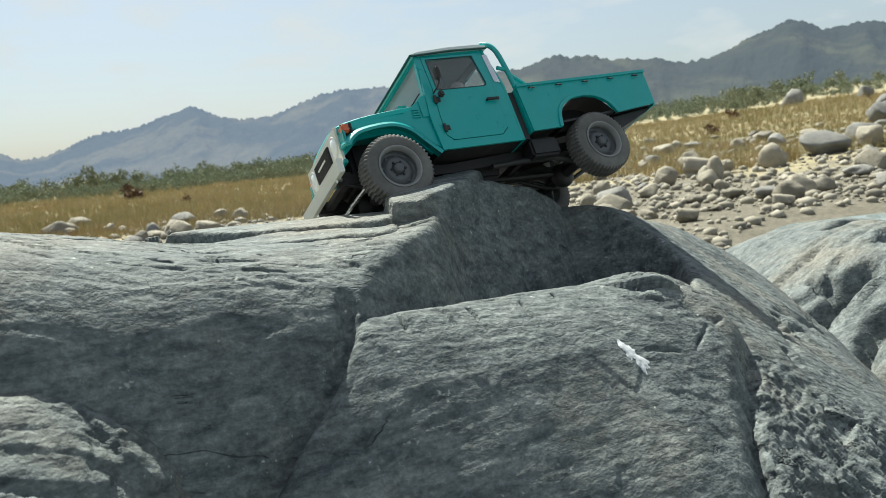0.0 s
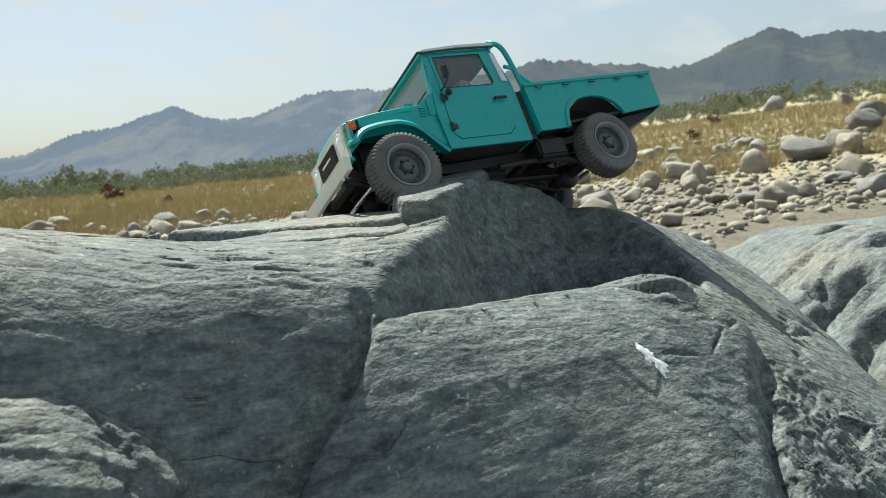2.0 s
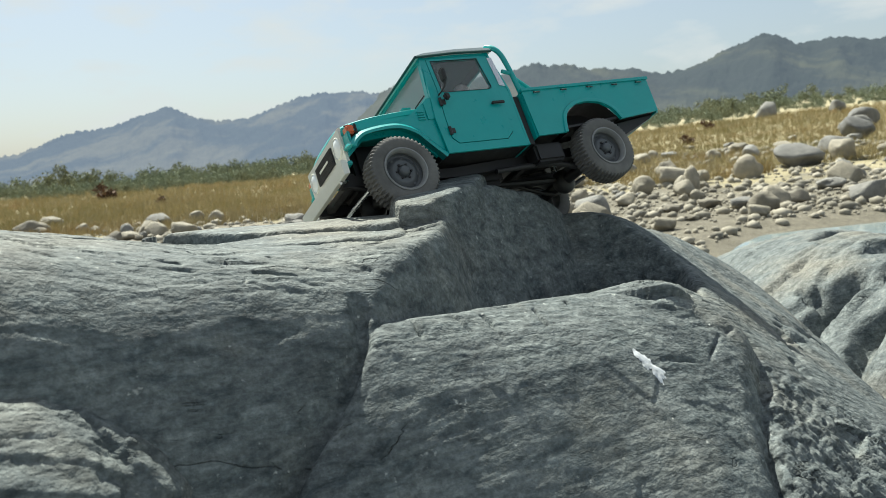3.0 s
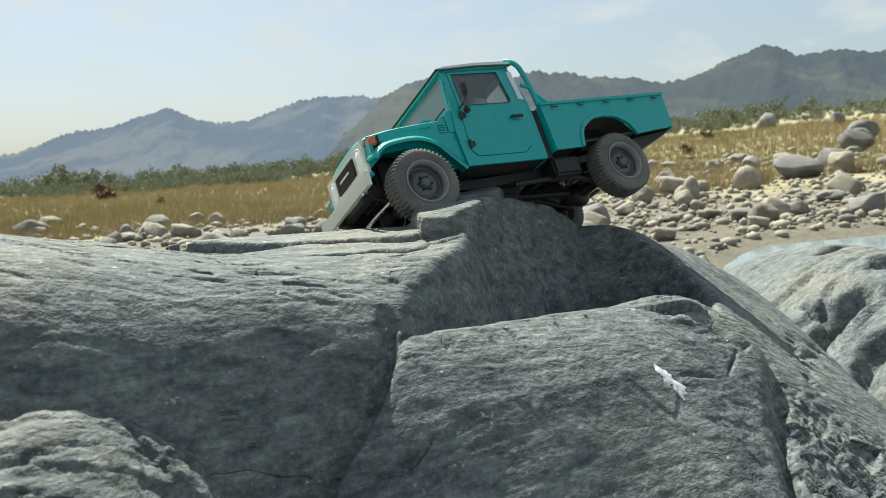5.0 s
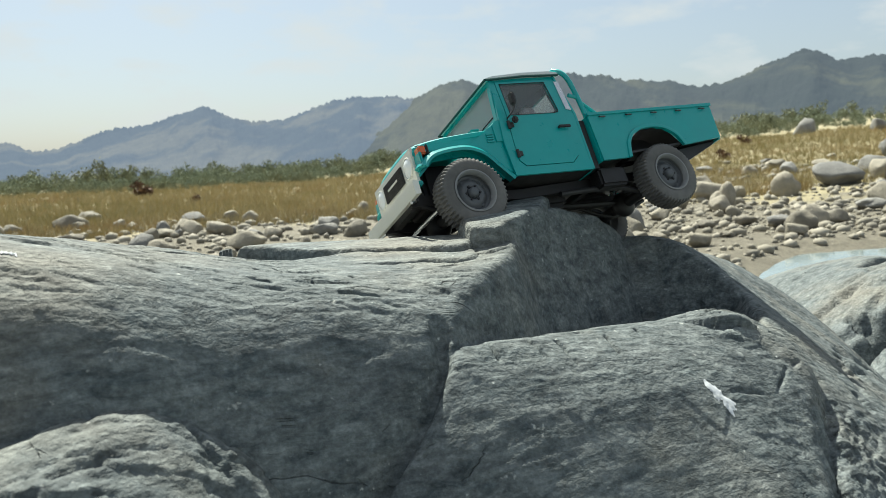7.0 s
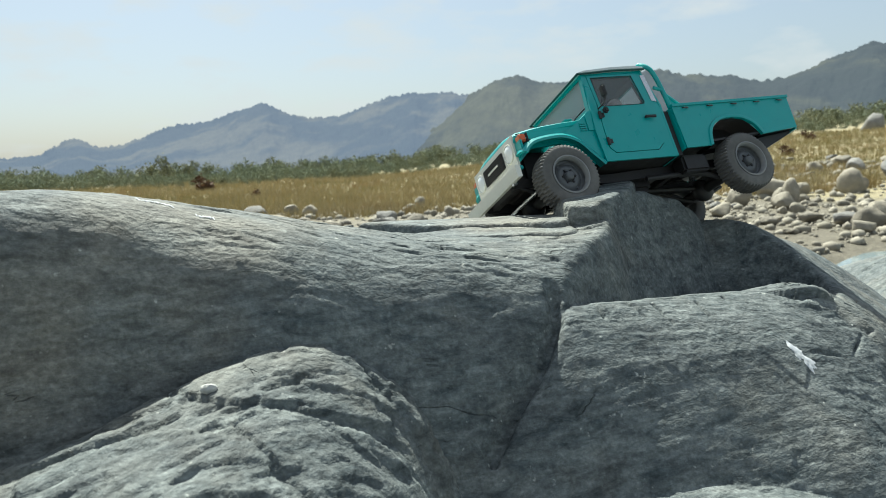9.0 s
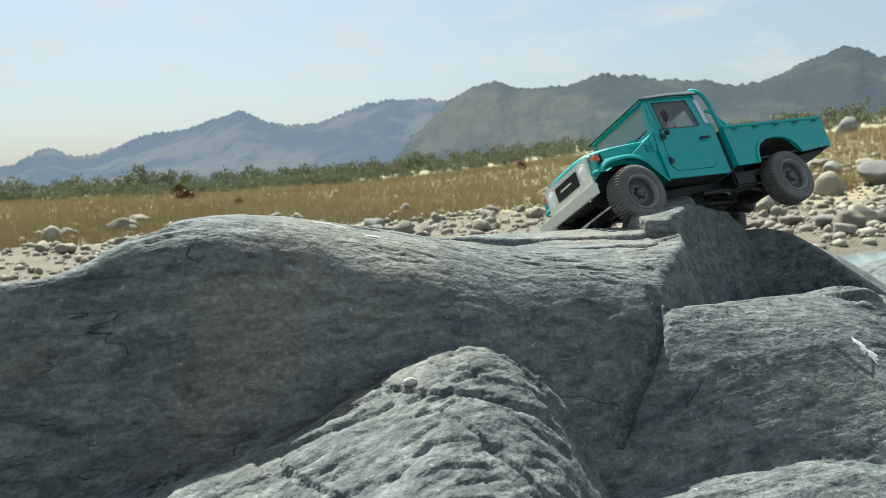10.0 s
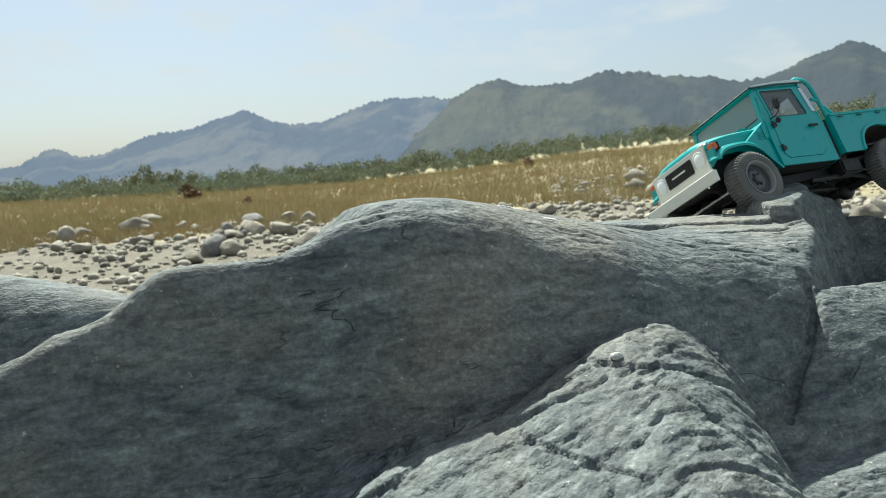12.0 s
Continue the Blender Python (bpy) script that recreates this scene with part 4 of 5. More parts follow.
def smooth_path(points, steps=6):
    """Rounds a path (Catmull-Rom)."""
    p = [Vector(points[0])] + [Vector(q) for q in points] + [Vector(points[-1])]
    out = []
    for i in range(1, len(p) - 2):
        for s in range(steps):
            t = s / steps
            out.append(0.5 * (2 * p[i] + (p[i + 1] - p[i - 1]) * t + (2 * p[i - 1] - 5 * p[i] + 4 * p[i + 1] - p[i + 2]) * t * t + (3 * p[i] - p[i - 1] - 3 * p[i + 1] + p[i + 2]) * t ** 3))
    return out + [p[-2]]


def dusty(name, colour, rough, dust, share, coat=0.0, metal=0.0, scale=60):
    m, n, l, b = material(name, rough, metal)
    fine = tex(n, l, scale, 6, 0.65)
    cover = ramp(n, l, tex(n, l, scale * 0.25, 6, 0.7), [(0.35, (share * 0.35,) * 3), (0.7, (share,) * 3)])
    col = mix(n, l, cover, colour, dust)
    l.new(mix(n, l, 0.35, col, ramp(n, l, fine, [(0.3, (0.72,) * 3), (0.65, (1.0,) * 3)]), "MULTIPLY"), b.inputs["Base Color"])
    l.new(ramp(n, l, fine, [(0.3, (max(0.05, rough - 0.1),) * 3), (0.7, (min(1, rough + 0.18),) * 3)]), b.inputs["Roughness"])
    b.inputs["Coat Weight"].default_value = coat
    b.inputs["Coat Roughness"].default_value = 0.25
    bump(n, l, b, tex(n, l, scale * 6, 4, 0.6), 0.12, 0.0006)
    return m


DUST = (0.30, 0.28, 0.24)
teal = dusty("teal_paint", (0.002, 0.335, 0.325), 0.34, (0.09, 0.25, 0.24), 0.22, 0.25)
dark_teal = dusty("teal_shadow_gap", (0.001, 0.05, 0.045), 0.6, (0.05, 0.07, 0.07), 0.2)
cream = dusty("cream_paint", (0.74, 0.74, 0.66), 0.4, (0.5, 0.48, 0.42), 0.25, 0.2)
roof_white = dusty("roof_paint", (0.66, 0.70, 0.68), 0.35, (0.5, 0.5, 0.46), 0.25, 0.2)
black = dusty("black_plastic", (0.012, 0.012, 0.013), 0.55, (0.06, 0.056, 0.05), 0.35)
frame_black = dusty("chassis_black", (0.007, 0.007, 0.008), 0.5, (0.05, 0.046, 0.042), 0.3)
rubber = dusty("dusty_rubber", (0.05, 0.049, 0.047), 0.85, (0.19, 0.185, 0.175), 0.8, scale=90)
rim_grey = dusty("grey_wheel_paint", (0.05, 0.058, 0.066), 0.5, (0.17, 0.175, 0.18), 0.6)
rim_dusty = dusty("dusty_rim_paint", (0.13, 0.14, 0.15), 0.6, (0.30, 0.295, 0.28), 0.8)
amber = dusty("amber_lens", (0.60, 0.10, 0.015), 0.25, (0.4, 0.2, 0.1), 0.15, 0.5)
chrome = dusty("bright_metal", (0.75, 0.76, 0.77), 0.22, (0.4, 0.4, 0.38), 0.2, metal=0.9)
seat_grey = dusty("seat_vinyl", (0.05, 0.045, 0.045), 0.6, (0.12, 0.11, 0.1), 0.3)
doll_cloth = dusty("doll_plastic", (0.52, 0.42, 0.40), 0.6, (0.5, 0.45, 0.42), 0.2)
glass, n_, l_, b_ = material("window_glass", 0.03)
b_.inputs["Base Color"].default_value = (0.92, 0.96, 0.96, 1)
b_.inputs["Transmission Weight"].default_value = 1.0
b_.inputs["IOR"].default_value = 1.25
screen_glass, n_, l_, b_ = material("windscreen_glass", 0.06)
b_.inputs["Base Color"].default_value = (0.92, 0.96, 0.96, 1)
b_.inputs["Transmission Weight"].default_value = 1.0
b_.inputs["IOR"].default_value = 1.5
# pale film mixed into the panes: dust, plus reflected sky put in as colour
for pane_stuff, film in ((screen_glass, 0.55), (glass, 0.16)):
    n_, l_ = pane_stuff.node_tree.nodes, pane_stuff.node_tree.links
    back, front_, dust, both = n_.new("ShaderNodeBsdfTranslucent"), n_.new("ShaderNodeBsdfDiffuse"), n_.new("ShaderNodeMixShader"), n_.new("ShaderNodeMixShader")
    back.inputs["Color"].default_value = front_.inputs["Color"].default_value = (0.62, 0.65, 0.65, 1)
    both.inputs["Fac"].default_value = film
    l_.new(back.outputs["BSDF"], dust.inputs[1])
    l_.new(front_.outputs["BSDF"], dust.inputs[2])
    l_.new(n_["Principled BSDF"].outputs["BSDF"], both.inputs[1])
    l_.new(dust.outputs["Shader"], both.inputs[2])
    l_.new(both.outputs["Shader"], n_["Material Output"].inputs["Surface"])
lens_glass, n_, l_, b_ = material("lamp_lens", 0.12)
b_.inputs["Base Color"].default_value = (0.80, 0.82, 0.80, 1)
b_.inputs["Coat Weight"].default_value = 0.8
bump(n_, l_, b_, tex(n_, l_, 500, 2, 0.5, (1, 1, 0.2)), 0.25, 0.001)

truck = tagged(new("model_truck"), "teal model pickup truck perched nose-down over a rock crest", "model truck")
truck.matrix_world = Matrix(((-0.8807, 0.4139, -0.2304, -0.0879), (-0.4726, -0.8009, 0.3678, 1.2751), (-0.0323, 0.4328, 0.9009, 0.9198), (0, 0, 0, 1))).normalized()
WB = 0.289


def tumble(bm, z0=0.092, share=0.16):
    """Leans the upper sides inwards."""
    for v in bm.verts:
        if v.co.z > z0:
            v.co.y *= 1 - (v.co.z - z0) * share / 0.077


# frame and running gear
for side in (1, -1):
    bm = bmesh.new()
    prism(bm, [(0.058, 0.018), (0.058, 0.006), (-0.09, 0.002), (-0.30, 0.012), (-0.37, 0.028), (-0.37, 0.038), (-0.30, 0.024), (-0.09, 0.014)], side * 0.036, side * 0.044)
    part("frame_rail", bevel_all(bm, 0.0008), frame_black, truck)
for x in (0.045, -0.12, -0.2, -0.36):
    bm = bmesh.new()
    box(bm, x - 0.005, x + 0.005, -0.036, 0.036, 0.008 + (0.02 if x < -0.3 else 0), 0.016 + (0.02 if x < -0.3 else 0))
    part("cross_member", bevel_all(bm, 0.0008), frame_black, truck)
for x in (0, -WB):
    bm = bmesh.new()
    tube(bm, [(x, -0.062, 0), (x, 0.062, 0)], 0.0075, 14)
    axle = part("axle", bm, frame_black, truck)
    bm = bmesh.new()
    bmesh.ops.create_uvsphere(bm, u_segments=16, v_segments=10, radius=0.017)
    bmesh.ops.scale(bm, vec=(1, 0.8, 1), verts=bm.verts)
    bmesh.ops.translate(bm, vec=(x, -0.016, 0), verts=bm.verts)
    part("differential", bm, frame_black, axle)
    for side in (1, -1):
        bm = bmesh.new()
        tube(bm, smooth_path([(x + 0.06, side * 0.04, 0.012), (x, side * 0.042, -0.006), (x - 0.06, side * 0.04, 0.012)]), 0.0028, 8)
        part("leaf_spring", bm, frame_black, truck)
        bm = bmesh.new()
        tube(bm, [(x - 0.012, side * 0.05, 0.0), (x - 0.02, side * 0.046, 0.045)], 0.0045, 10)
        part("shock_absorber", bm, chrome if x else black, truck)
bm = bmesh.new()
tube(bm, [(0, -0.016, 0.004), (-0.10, -0.008, 0.008)], 0.004, 8)
part("drive_shaft", bm, frame_black, truck)
bm = bmesh.new()
tube(bm, [(-0.15, -0.008, 0.006), (-WB, -0.016, 0.004)], 0.004, 8)
part("drive_shaft", bm, frame_black, truck)
bm = bmesh.new()
box(bm, -0.165, -0.085, -0.03, 0.03, -0.008, 0.022)
part("gearbox", bevel_all(bm, 0.006), frame_black, truck)
bm = bmesh.new()
box(bm, -0.06, 0.03, -0.033, 0.033, 0.012, 0.06)
part("engine_block", bevel_all(bm, 0.005), frame_black, truck)
bm = bmesh.new()
tube(bm, smooth_path([(0.03, 0.055, -0.004), (0.034, 0.0, -0.006), (0.03, -0.055, -0.004)]), 0.0025, 8)
part("steering_rod", bm, chrome, truck)
bm = bmesh.new()
box(bm, -0.235, -0.192, 0.045, 0.07, -0.002, 0.022)
part("fuel_box", bevel_all(bm, 0.003), frame_black, truck)
bm = bmesh.new()
tube(bm, smooth_path([(-0.14, 0.05, 0.0), (-0.22, 0.054, 0.0), (-0.262, 0.056, -0.012)]), 0.0035, 10)
part("exhaust_pipe", bm, frame_black, truck)
for y in (0.045, -0.045):
    bm = bmesh.new()
    tube(bm, [(0.05, y, 0.012), (0.064, y * 1.25, 0.006)], 0.0018, 8)
    part("tie_bar", bm, chrome, truck)


# wheels
def wheel(x, side):
    hub = part("wheel", wheel_hub(side), rim_grey, truck, "dusty grey steel wheel with knobbly black tyre")
    hub.location = (x, side * 0.0745, 0)
    part("tyre", tyre_form(), rubber, hub, "dusty black knobbly off-road tyre")
    part("rim", rim_form(side), rim_dusty, hub, "dust-covered grey rim")
    part("wheel_disc", disc_form(side), rim_grey, hub)
    for k in range(6):
        a = math.radians(60 * k)
        bm_ = bmesh.new()
        c = bmesh.ops.create_cone(bm_, segments=6, radius1=0.0016, radius2=0.0013, depth=0.003, cap_ends=True)["verts"]
        bmesh.ops.rotate(bm_, matrix=Matrix.Rotation(radians(-90 * side), 3, "X"), verts=c)
        bmesh.ops.translate(bm_, vec=(math.cos(a) * 0.0088, side * 0.0075, math.sin(a) * 0.0088), verts=c)
        part("wheel_nut", bm_, frame_black, hub)
    return hub


def tyre_form():
    bm_ = bmesh.new()
    prof = [(0.0235, -0.0125), (0.0262, -0.0145), (0.031, -0.0150), (0.0355, -0.0146), (0.0385, -0.0136), (0.0402, -0.0120), (0.0408, -0.008), (0.0411, -0.0035), (0.0411, 0.0), (0.0411, 0.0035), (0.0408, 0.008), (0.0402, 0.0120), (0.0385, 0.0136), (0.0355, 0.0146), (0.031, 0.0150), (0.0262, 0.0145), (0.0235, 0.0125)]

    def lug(i, k):
        if i < 4 or i > 12:
            return 0
        phase = (k + (2 if i > 8 else 0)) % 4
        return (0.0008 if phase < 2 else -0.0012) * (0.5 if i in (4, 12) else 1)
    lathe(bm_, prof, 200, lug)
    return bm_


def rim_form(side):
    bm_ = bmesh.new()
    s = side
    prof = [(0.0240, -0.0125 * s), (0.0238, 0.0 * s), (0.0248, 0.0126 * s), (0.0256, 0.0152 * s), (0.0240, 0.0156 * s), (0.0226, 0.0140 * s), (0.0218, 0.0085 * s)]
    lathe(bm_, prof, 48)
    return bm_


def disc_form(side):
    bm_ = bmesh.new()
    s = side
    lathe(bm_, [(0.0224, 0.0060 * s), (0.0212, 0.0035 * s), (0.0190, 0.0030 * s), (0.0165, 0.0048 * s), (0.0140, 0.0074 * s), (0.0120, 0.0080 * s), (0.0078, 0.0074 * s), (0.0068, 0.0050 * s), (0.0005, 0.0050 * s)], 48)
    for k in range(8):
        a = math.radians(45 * k + 10)
        c = bmesh.ops.create_uvsphere(bm_, u_segments=8, v_segments=6, radius=0.0018)["verts"]
        bmesh.ops.scale(bm_, vec=(1, 0.3, 1), verts=c)
        bmesh.ops.translate(bm_, vec=(math.cos(a) * 0.0172, side * 0.0046, math.sin(a) * 0.0172), verts=c)
    return bm_


def wheel_hub(side):
    bm_ = bmesh.new()
    s = side
    lathe(bm_, [(0.0002, -0.012 * s), (0.0062, -0.012 * s), (0.0062, 0.0095 * s), (0.0050, 0.0120 * s), (0.0036, 0.0128 * s), (0.0002, 0.0128 * s)], 20)
    return bm_


for x in (0, -WB):
    for side in (1, -1):
        wheel(x, side)

# cab: sides with doors, back wall, floor, scuttle
DOOR = [(-0.0795, 0.100), (-0.0765, 0.060), (-0.0765, 0.036), (-0.084, 0.0285), (-0.153, 0.0285), (-0.163, 0.037), (-0.1655, 0.100), (-0.1625, 0.1505), (-0.0825, 0.1475)]
SIDE = [(-0.0680, 0.098), (-0.0640, 0.062), (-0.0665, 0.018), (-0.086, 0.018), (-0.160, 0.018), (-0.1815, 0.018), (-0.1805, 0.090), (-0.1745, 0.1545), (-0.0775, 0.1515)]
for side in (1, -1):
    bm = bmesh.new()
    ring(bm, SIDE, DOOR, side * 0.0745, side * 0.0775)
    tumble(bm)
    part("cab_side", bevel_all(bm, 0.0009), teal, truck)
    bm = bmesh.new()
    shrink = [(-0.121 + (x + 0.121) * 0.986, 0.088 + (z - 0.088) * 0.988) for x, z in DOOR]
    hole = [(-0.0855, 0.101), (-0.0850, 0.0985), (-0.0860, 0.0970), (-0.090, 0.0965), (-0.150, 0.0975), (-0.1545, 0.0985), (-0.1560, 0.102), (-0.1545, 0.1450), (-0.0880, 0.1430)]
    ring(bm, shrink, hole, side * 0.0750, side * 0.0782)
    tumble(bm)
    door = part("door", bevel_all(bm, 0.0008), teal, truck, "teal cab door with window")
    bm = bmesh.new()
    prism(bm, hole, side * 0.0762, side * 0.0768)
    tumble(bm)
    pane = part("window", bm, glass, door, "clear door window glass")
    pane.visible_shadow = False
    bm = bmesh.new()
    ring(bm, [(-0.1205 + (x + 0.1205) * 1.014, 0.1205 + (z - 0.1205) * 1.02) for x, z in hole], hole, side * 0.0770, side * 0.0789)
    tumble(bm)
    part("window_rubber", bm, black, door)
    bm = bmesh.new()
    box(bm, -0.1635, -0.146, side * 0.0815 - 0.0012, side * 0.0815 + 0.0012, 0.0745, 0.0782)
    box(bm, -0.149, -0.146, side * 0.0780, side * 0.0820, 0.0750, 0.0778) if side > 0 else box(bm, -0.149, -0.146, -0.0820, -0.0780, 0.0750, 0.0778)
    part("handle", bevel_all(bm, 0.0007), black, door, "black door handle")
    for z in (0.083, 0.045):
        bm = bmesh.new()
        tube(bm, [(-0.0772, side * 0.0792, z - 0.005), (-0.0772, side * 0.0792, z + 0.005)], 0.0020, 8)
        box(bm, -0.0835, -0.0772, min(side * 0.0776, side * 0.0796), max(side * 0.0776, side * 0.0796), z - 0.003, z + 0.003)
        part("hinge", bm, black, door)
    # mirror
    bm = bmesh.new()
    tube(bm, smooth_path([(-0.079, side * 0.077, 0.093), (-0.080, side * 0.087, 0.0945), (-0.083, side * 0.092, 0.100), (-0.0835, side * 0.0925, 0.108)]), 0.0010, 8)
    mirror = part("mirror", bm, black, truck, "black door mirror on a bent arm")
    bm = bmesh.new()
    box(bm, -0.0865, -0.0805, side * 0.092 - 0.005, side * 0.092 + 0.005, 0.102, 0.119)
    part("mirror_head", bevel_all(bm, 0.0022, seg=3), black, mirror)
    bm = bmesh.new()
    box(bm, -0.0885, -0.081, side * 0.084 - 0.004, side * 0.084 + 0.003, 0.0835, 0.0915)
    part("mirror_clamp", bevel_all(bm, 0.002), black, mirror)
bm = bmesh.new()
back_outer = [(-0.0775, 0.018), (0.0775, 0.018), (0.0775, 0.095), (0.0685, 0.154), (-0.0685, 0.154), (-0.0775, 0.095)]
back_inner = [(-0.045, 0.100), (0.045, 0.100), (0.050, 0.110), (0.046, 0.143), (-0.046, 0.143), (-0.050, 0.110)]
ring(bm, back_outer, back_inner, 0.0, 0.003)
for v in bm.verts:
    v.co = Vector((-0.1815 + v.co.y + max(0, v.co.z - 0.09) * 0.11, v.co.x, v.co.z))
part("cab_back", bevel_all(bm, 0.0008), teal, truck)
# black sheet added inside the back wall, standing in for the cab's shade
bm = bmesh.new()
ring(bm, [(y * 0.97, z) for y, z in back_outer], back_inner, 0.0, 0.001)
for v in bm.verts:
    v.co = Vector((-0.1778 + v.co.y + max(0, v.co.z - 0.09) * 0.11, v.co.x, v.co.z))
part("back_shade_sheet", bm, black, truck)
bm = bmesh.new()
box(bm, -0.1775, -0.1765, -0.05, 0.05, 0.099, 0.144)
part("rear_window", bm, glass, truck, "clear rear cab window").visible_shadow = False
for side in (1, -1):
    bm = bmesh.new()
    prism(bm, [(-0.1765, 0.100), (-0.1772, 0.1455), (-0.1702, 0.1455), (-0.1688, 0.102)], side * 0.0786, side * 0.0776)
    tumble(bm)
    part("corner_window", bm, chrome, truck, "bright curved corner window")
bm = bmesh.new()
box(bm, -0.180, -0.066, -0.0735, 0.0735, 0.019, 0.024)
part("cab_floor", bm, black, truck)
bm = bmesh.new()
box(bm, -0.070, -0.066, -0.0735, 0.0735, 0.024, 0.092)
part("bulkhead", bm, black, truck)
bm = bmesh.new()
prism(bm, [(-0.062, 0.0885), (-0.082, 0.0915), (-0.092, 0.0905), (-0.094, 0.078), (-0.068, 0.078)], -0.072, 0.072)
part("dashboard", bevel_all(bm, 0.002), black, truck)
bm = bmesh.new()
prism(bm, [(-0.0560, 0.0640), (-0.0560, 0.0860), (-0.0610, 0.0905), (-0.0705, 0.0925), (-0.0705, 0.0640)], -0.0755, 0.0755)
part("scuttle", bevel_all(bm, 0.0015), teal, truck)

# windscreen frame and roof
bm = bmesh.new()
ring(bm, [(-0.0735, 0.0), (0.0735, 0.0), (0.0690, 0.0575), (-0.0690, 0.0575)], [(-0.0655, 0.0065), (0.0655, 0.0065), (0.0630, 0.0520), (-0.0630, 0.0520)], 0.0, 0.0045)
for v in bm.verts:
    v.co = Vector((-0.0715 + v.co.y - v.co.z * 0.13, v.co.x, 0.0925 + v.co.z))
screen = part("windscreen_frame", bevel_all(bm, 0.001), teal, truck)
bm = bmesh.new()
quad = [(-0.0662, 0.0058), (0.0662, 0.0058), (0.0636, 0.0528), (-0.0636, 0.0528)]
lo = [bm.verts.new((-0.0700 - z * 0.13, x, 0.0925 + z)) for x, z in quad]
hi = [bm.verts.new((-0.0692 - z * 0.13, x, 0.0925 + z)) for x, z in quad]
bm.faces.new(lo)
bm.faces.new(hi)
for i in range(4):
    bm.faces.new((lo[i], lo[(i + 1) % 4], hi[(i + 1) % 4], hi[i]))
part("windscreen", bm, screen_glass, screen, "clear flat windscreen").visible_shadow = False
for y in (0.03, -0.02):
    bm = bmesh.new()
    tube(bm, [(-0.0655, y, 0.0945), (-0.0675, y + 0.010, 0.100), (-0.0680, y + 0.034, 0.101)], 0.0008, 6)
    part("wiper", bm, black, screen)
bm = bmesh.new()
prism(bm, [(-0.0690, 0.1490), (-0.0700, 0.1515), (-0.082, 0.1548), (-0.125, 0.1590), (-0.168, 0.1605), (-0.1795, 0.1585), (-0.1800, 0.1545), (-0.125, 0.1530)], -0.0705, 0.0705)
roof = part("roof", bevel_all(bm, 0.0022, seg=3), roof_white, truck, "pale roof panel with dark drip rail")
bm = bmesh.new()
for side in (1, -1):
    tube(bm, [(-0.0700, side * 0.0712, 0.1492), (-0.125, side * 0.0712, 0.1535), (-0.1795, side * 0.0712, 0.1545)], 0.0016, 8)
tube(bm, [(-0.0690, -0.0712, 0.1492), (-0.0690, 0.0712, 0.1492)], 0.0016, 8)
part("drip_rail", bm, dark_teal, roof)

# black sheet added under the roof so the cab looks shaded inside
bm = bmesh.new()
prism(bm, [(-0.0760, 0.1475), (-0.0760, 0.1485), (-0.125, 0.1525), (-0.1745, 0.1535), (-0.1745, 0.1522), (-0.125, 0.1512)], -0.0672, 0.0672)
part("roof_shade_sheet", bm, black, roof)

# bonnet, wings, front
bm = bmesh.new()
sections = [(0.0485, 0.0590, 0.0735), (0.0475, 0.0610, 0.0770), (0.0440, 0.0620, 0.0800), (0.0350, 0.0625, 0.0840), (0.0180, 0.0628, 0.0876), (0.0, 0.0630, 0.0905), (-0.0280, 0.0638, 0.0934), (-0.0560, 0.0645, 0.0955)]
rows = []
for x, half, top in sections:
    ys = np.linspace(-1, 1, 17)
    upper = [bm.verts.new((x, half * v, top - 0.0110 * abs(v) ** 3.5)) for v in ys]
    lower = [bm.verts.new((x, half * v * 0.985, top - 0.0110 * abs(v) ** 3.5 - 0.0050)) for v in reversed(ys)]
    rows.append(upper + lower)
for a_, c_ in zip(rows[:-1], rows[1:]):
    for k in range(34):
        bm.faces.new((a_[k], a_[(k + 1) % 34], c_[(k + 1) % 34], c_[k]))
bm.faces.new(rows[0])
bm.faces.new(rows[-1])
bonnet = part("bonnet", bm, teal, truck, "teal bonnet with a row of vents")
for k in range(9):
    bm = bmesh.new()
    box(bm, -0.052, -0.040, 0.006 + k * 0.0055, 0.0095 + k * 0.0055, 0.0935 - k * 0.0003, 0.0962 - k * 0.0004)
    part("bonnet_vent", bevel_all(bm, 0.0006), teal, bonnet)
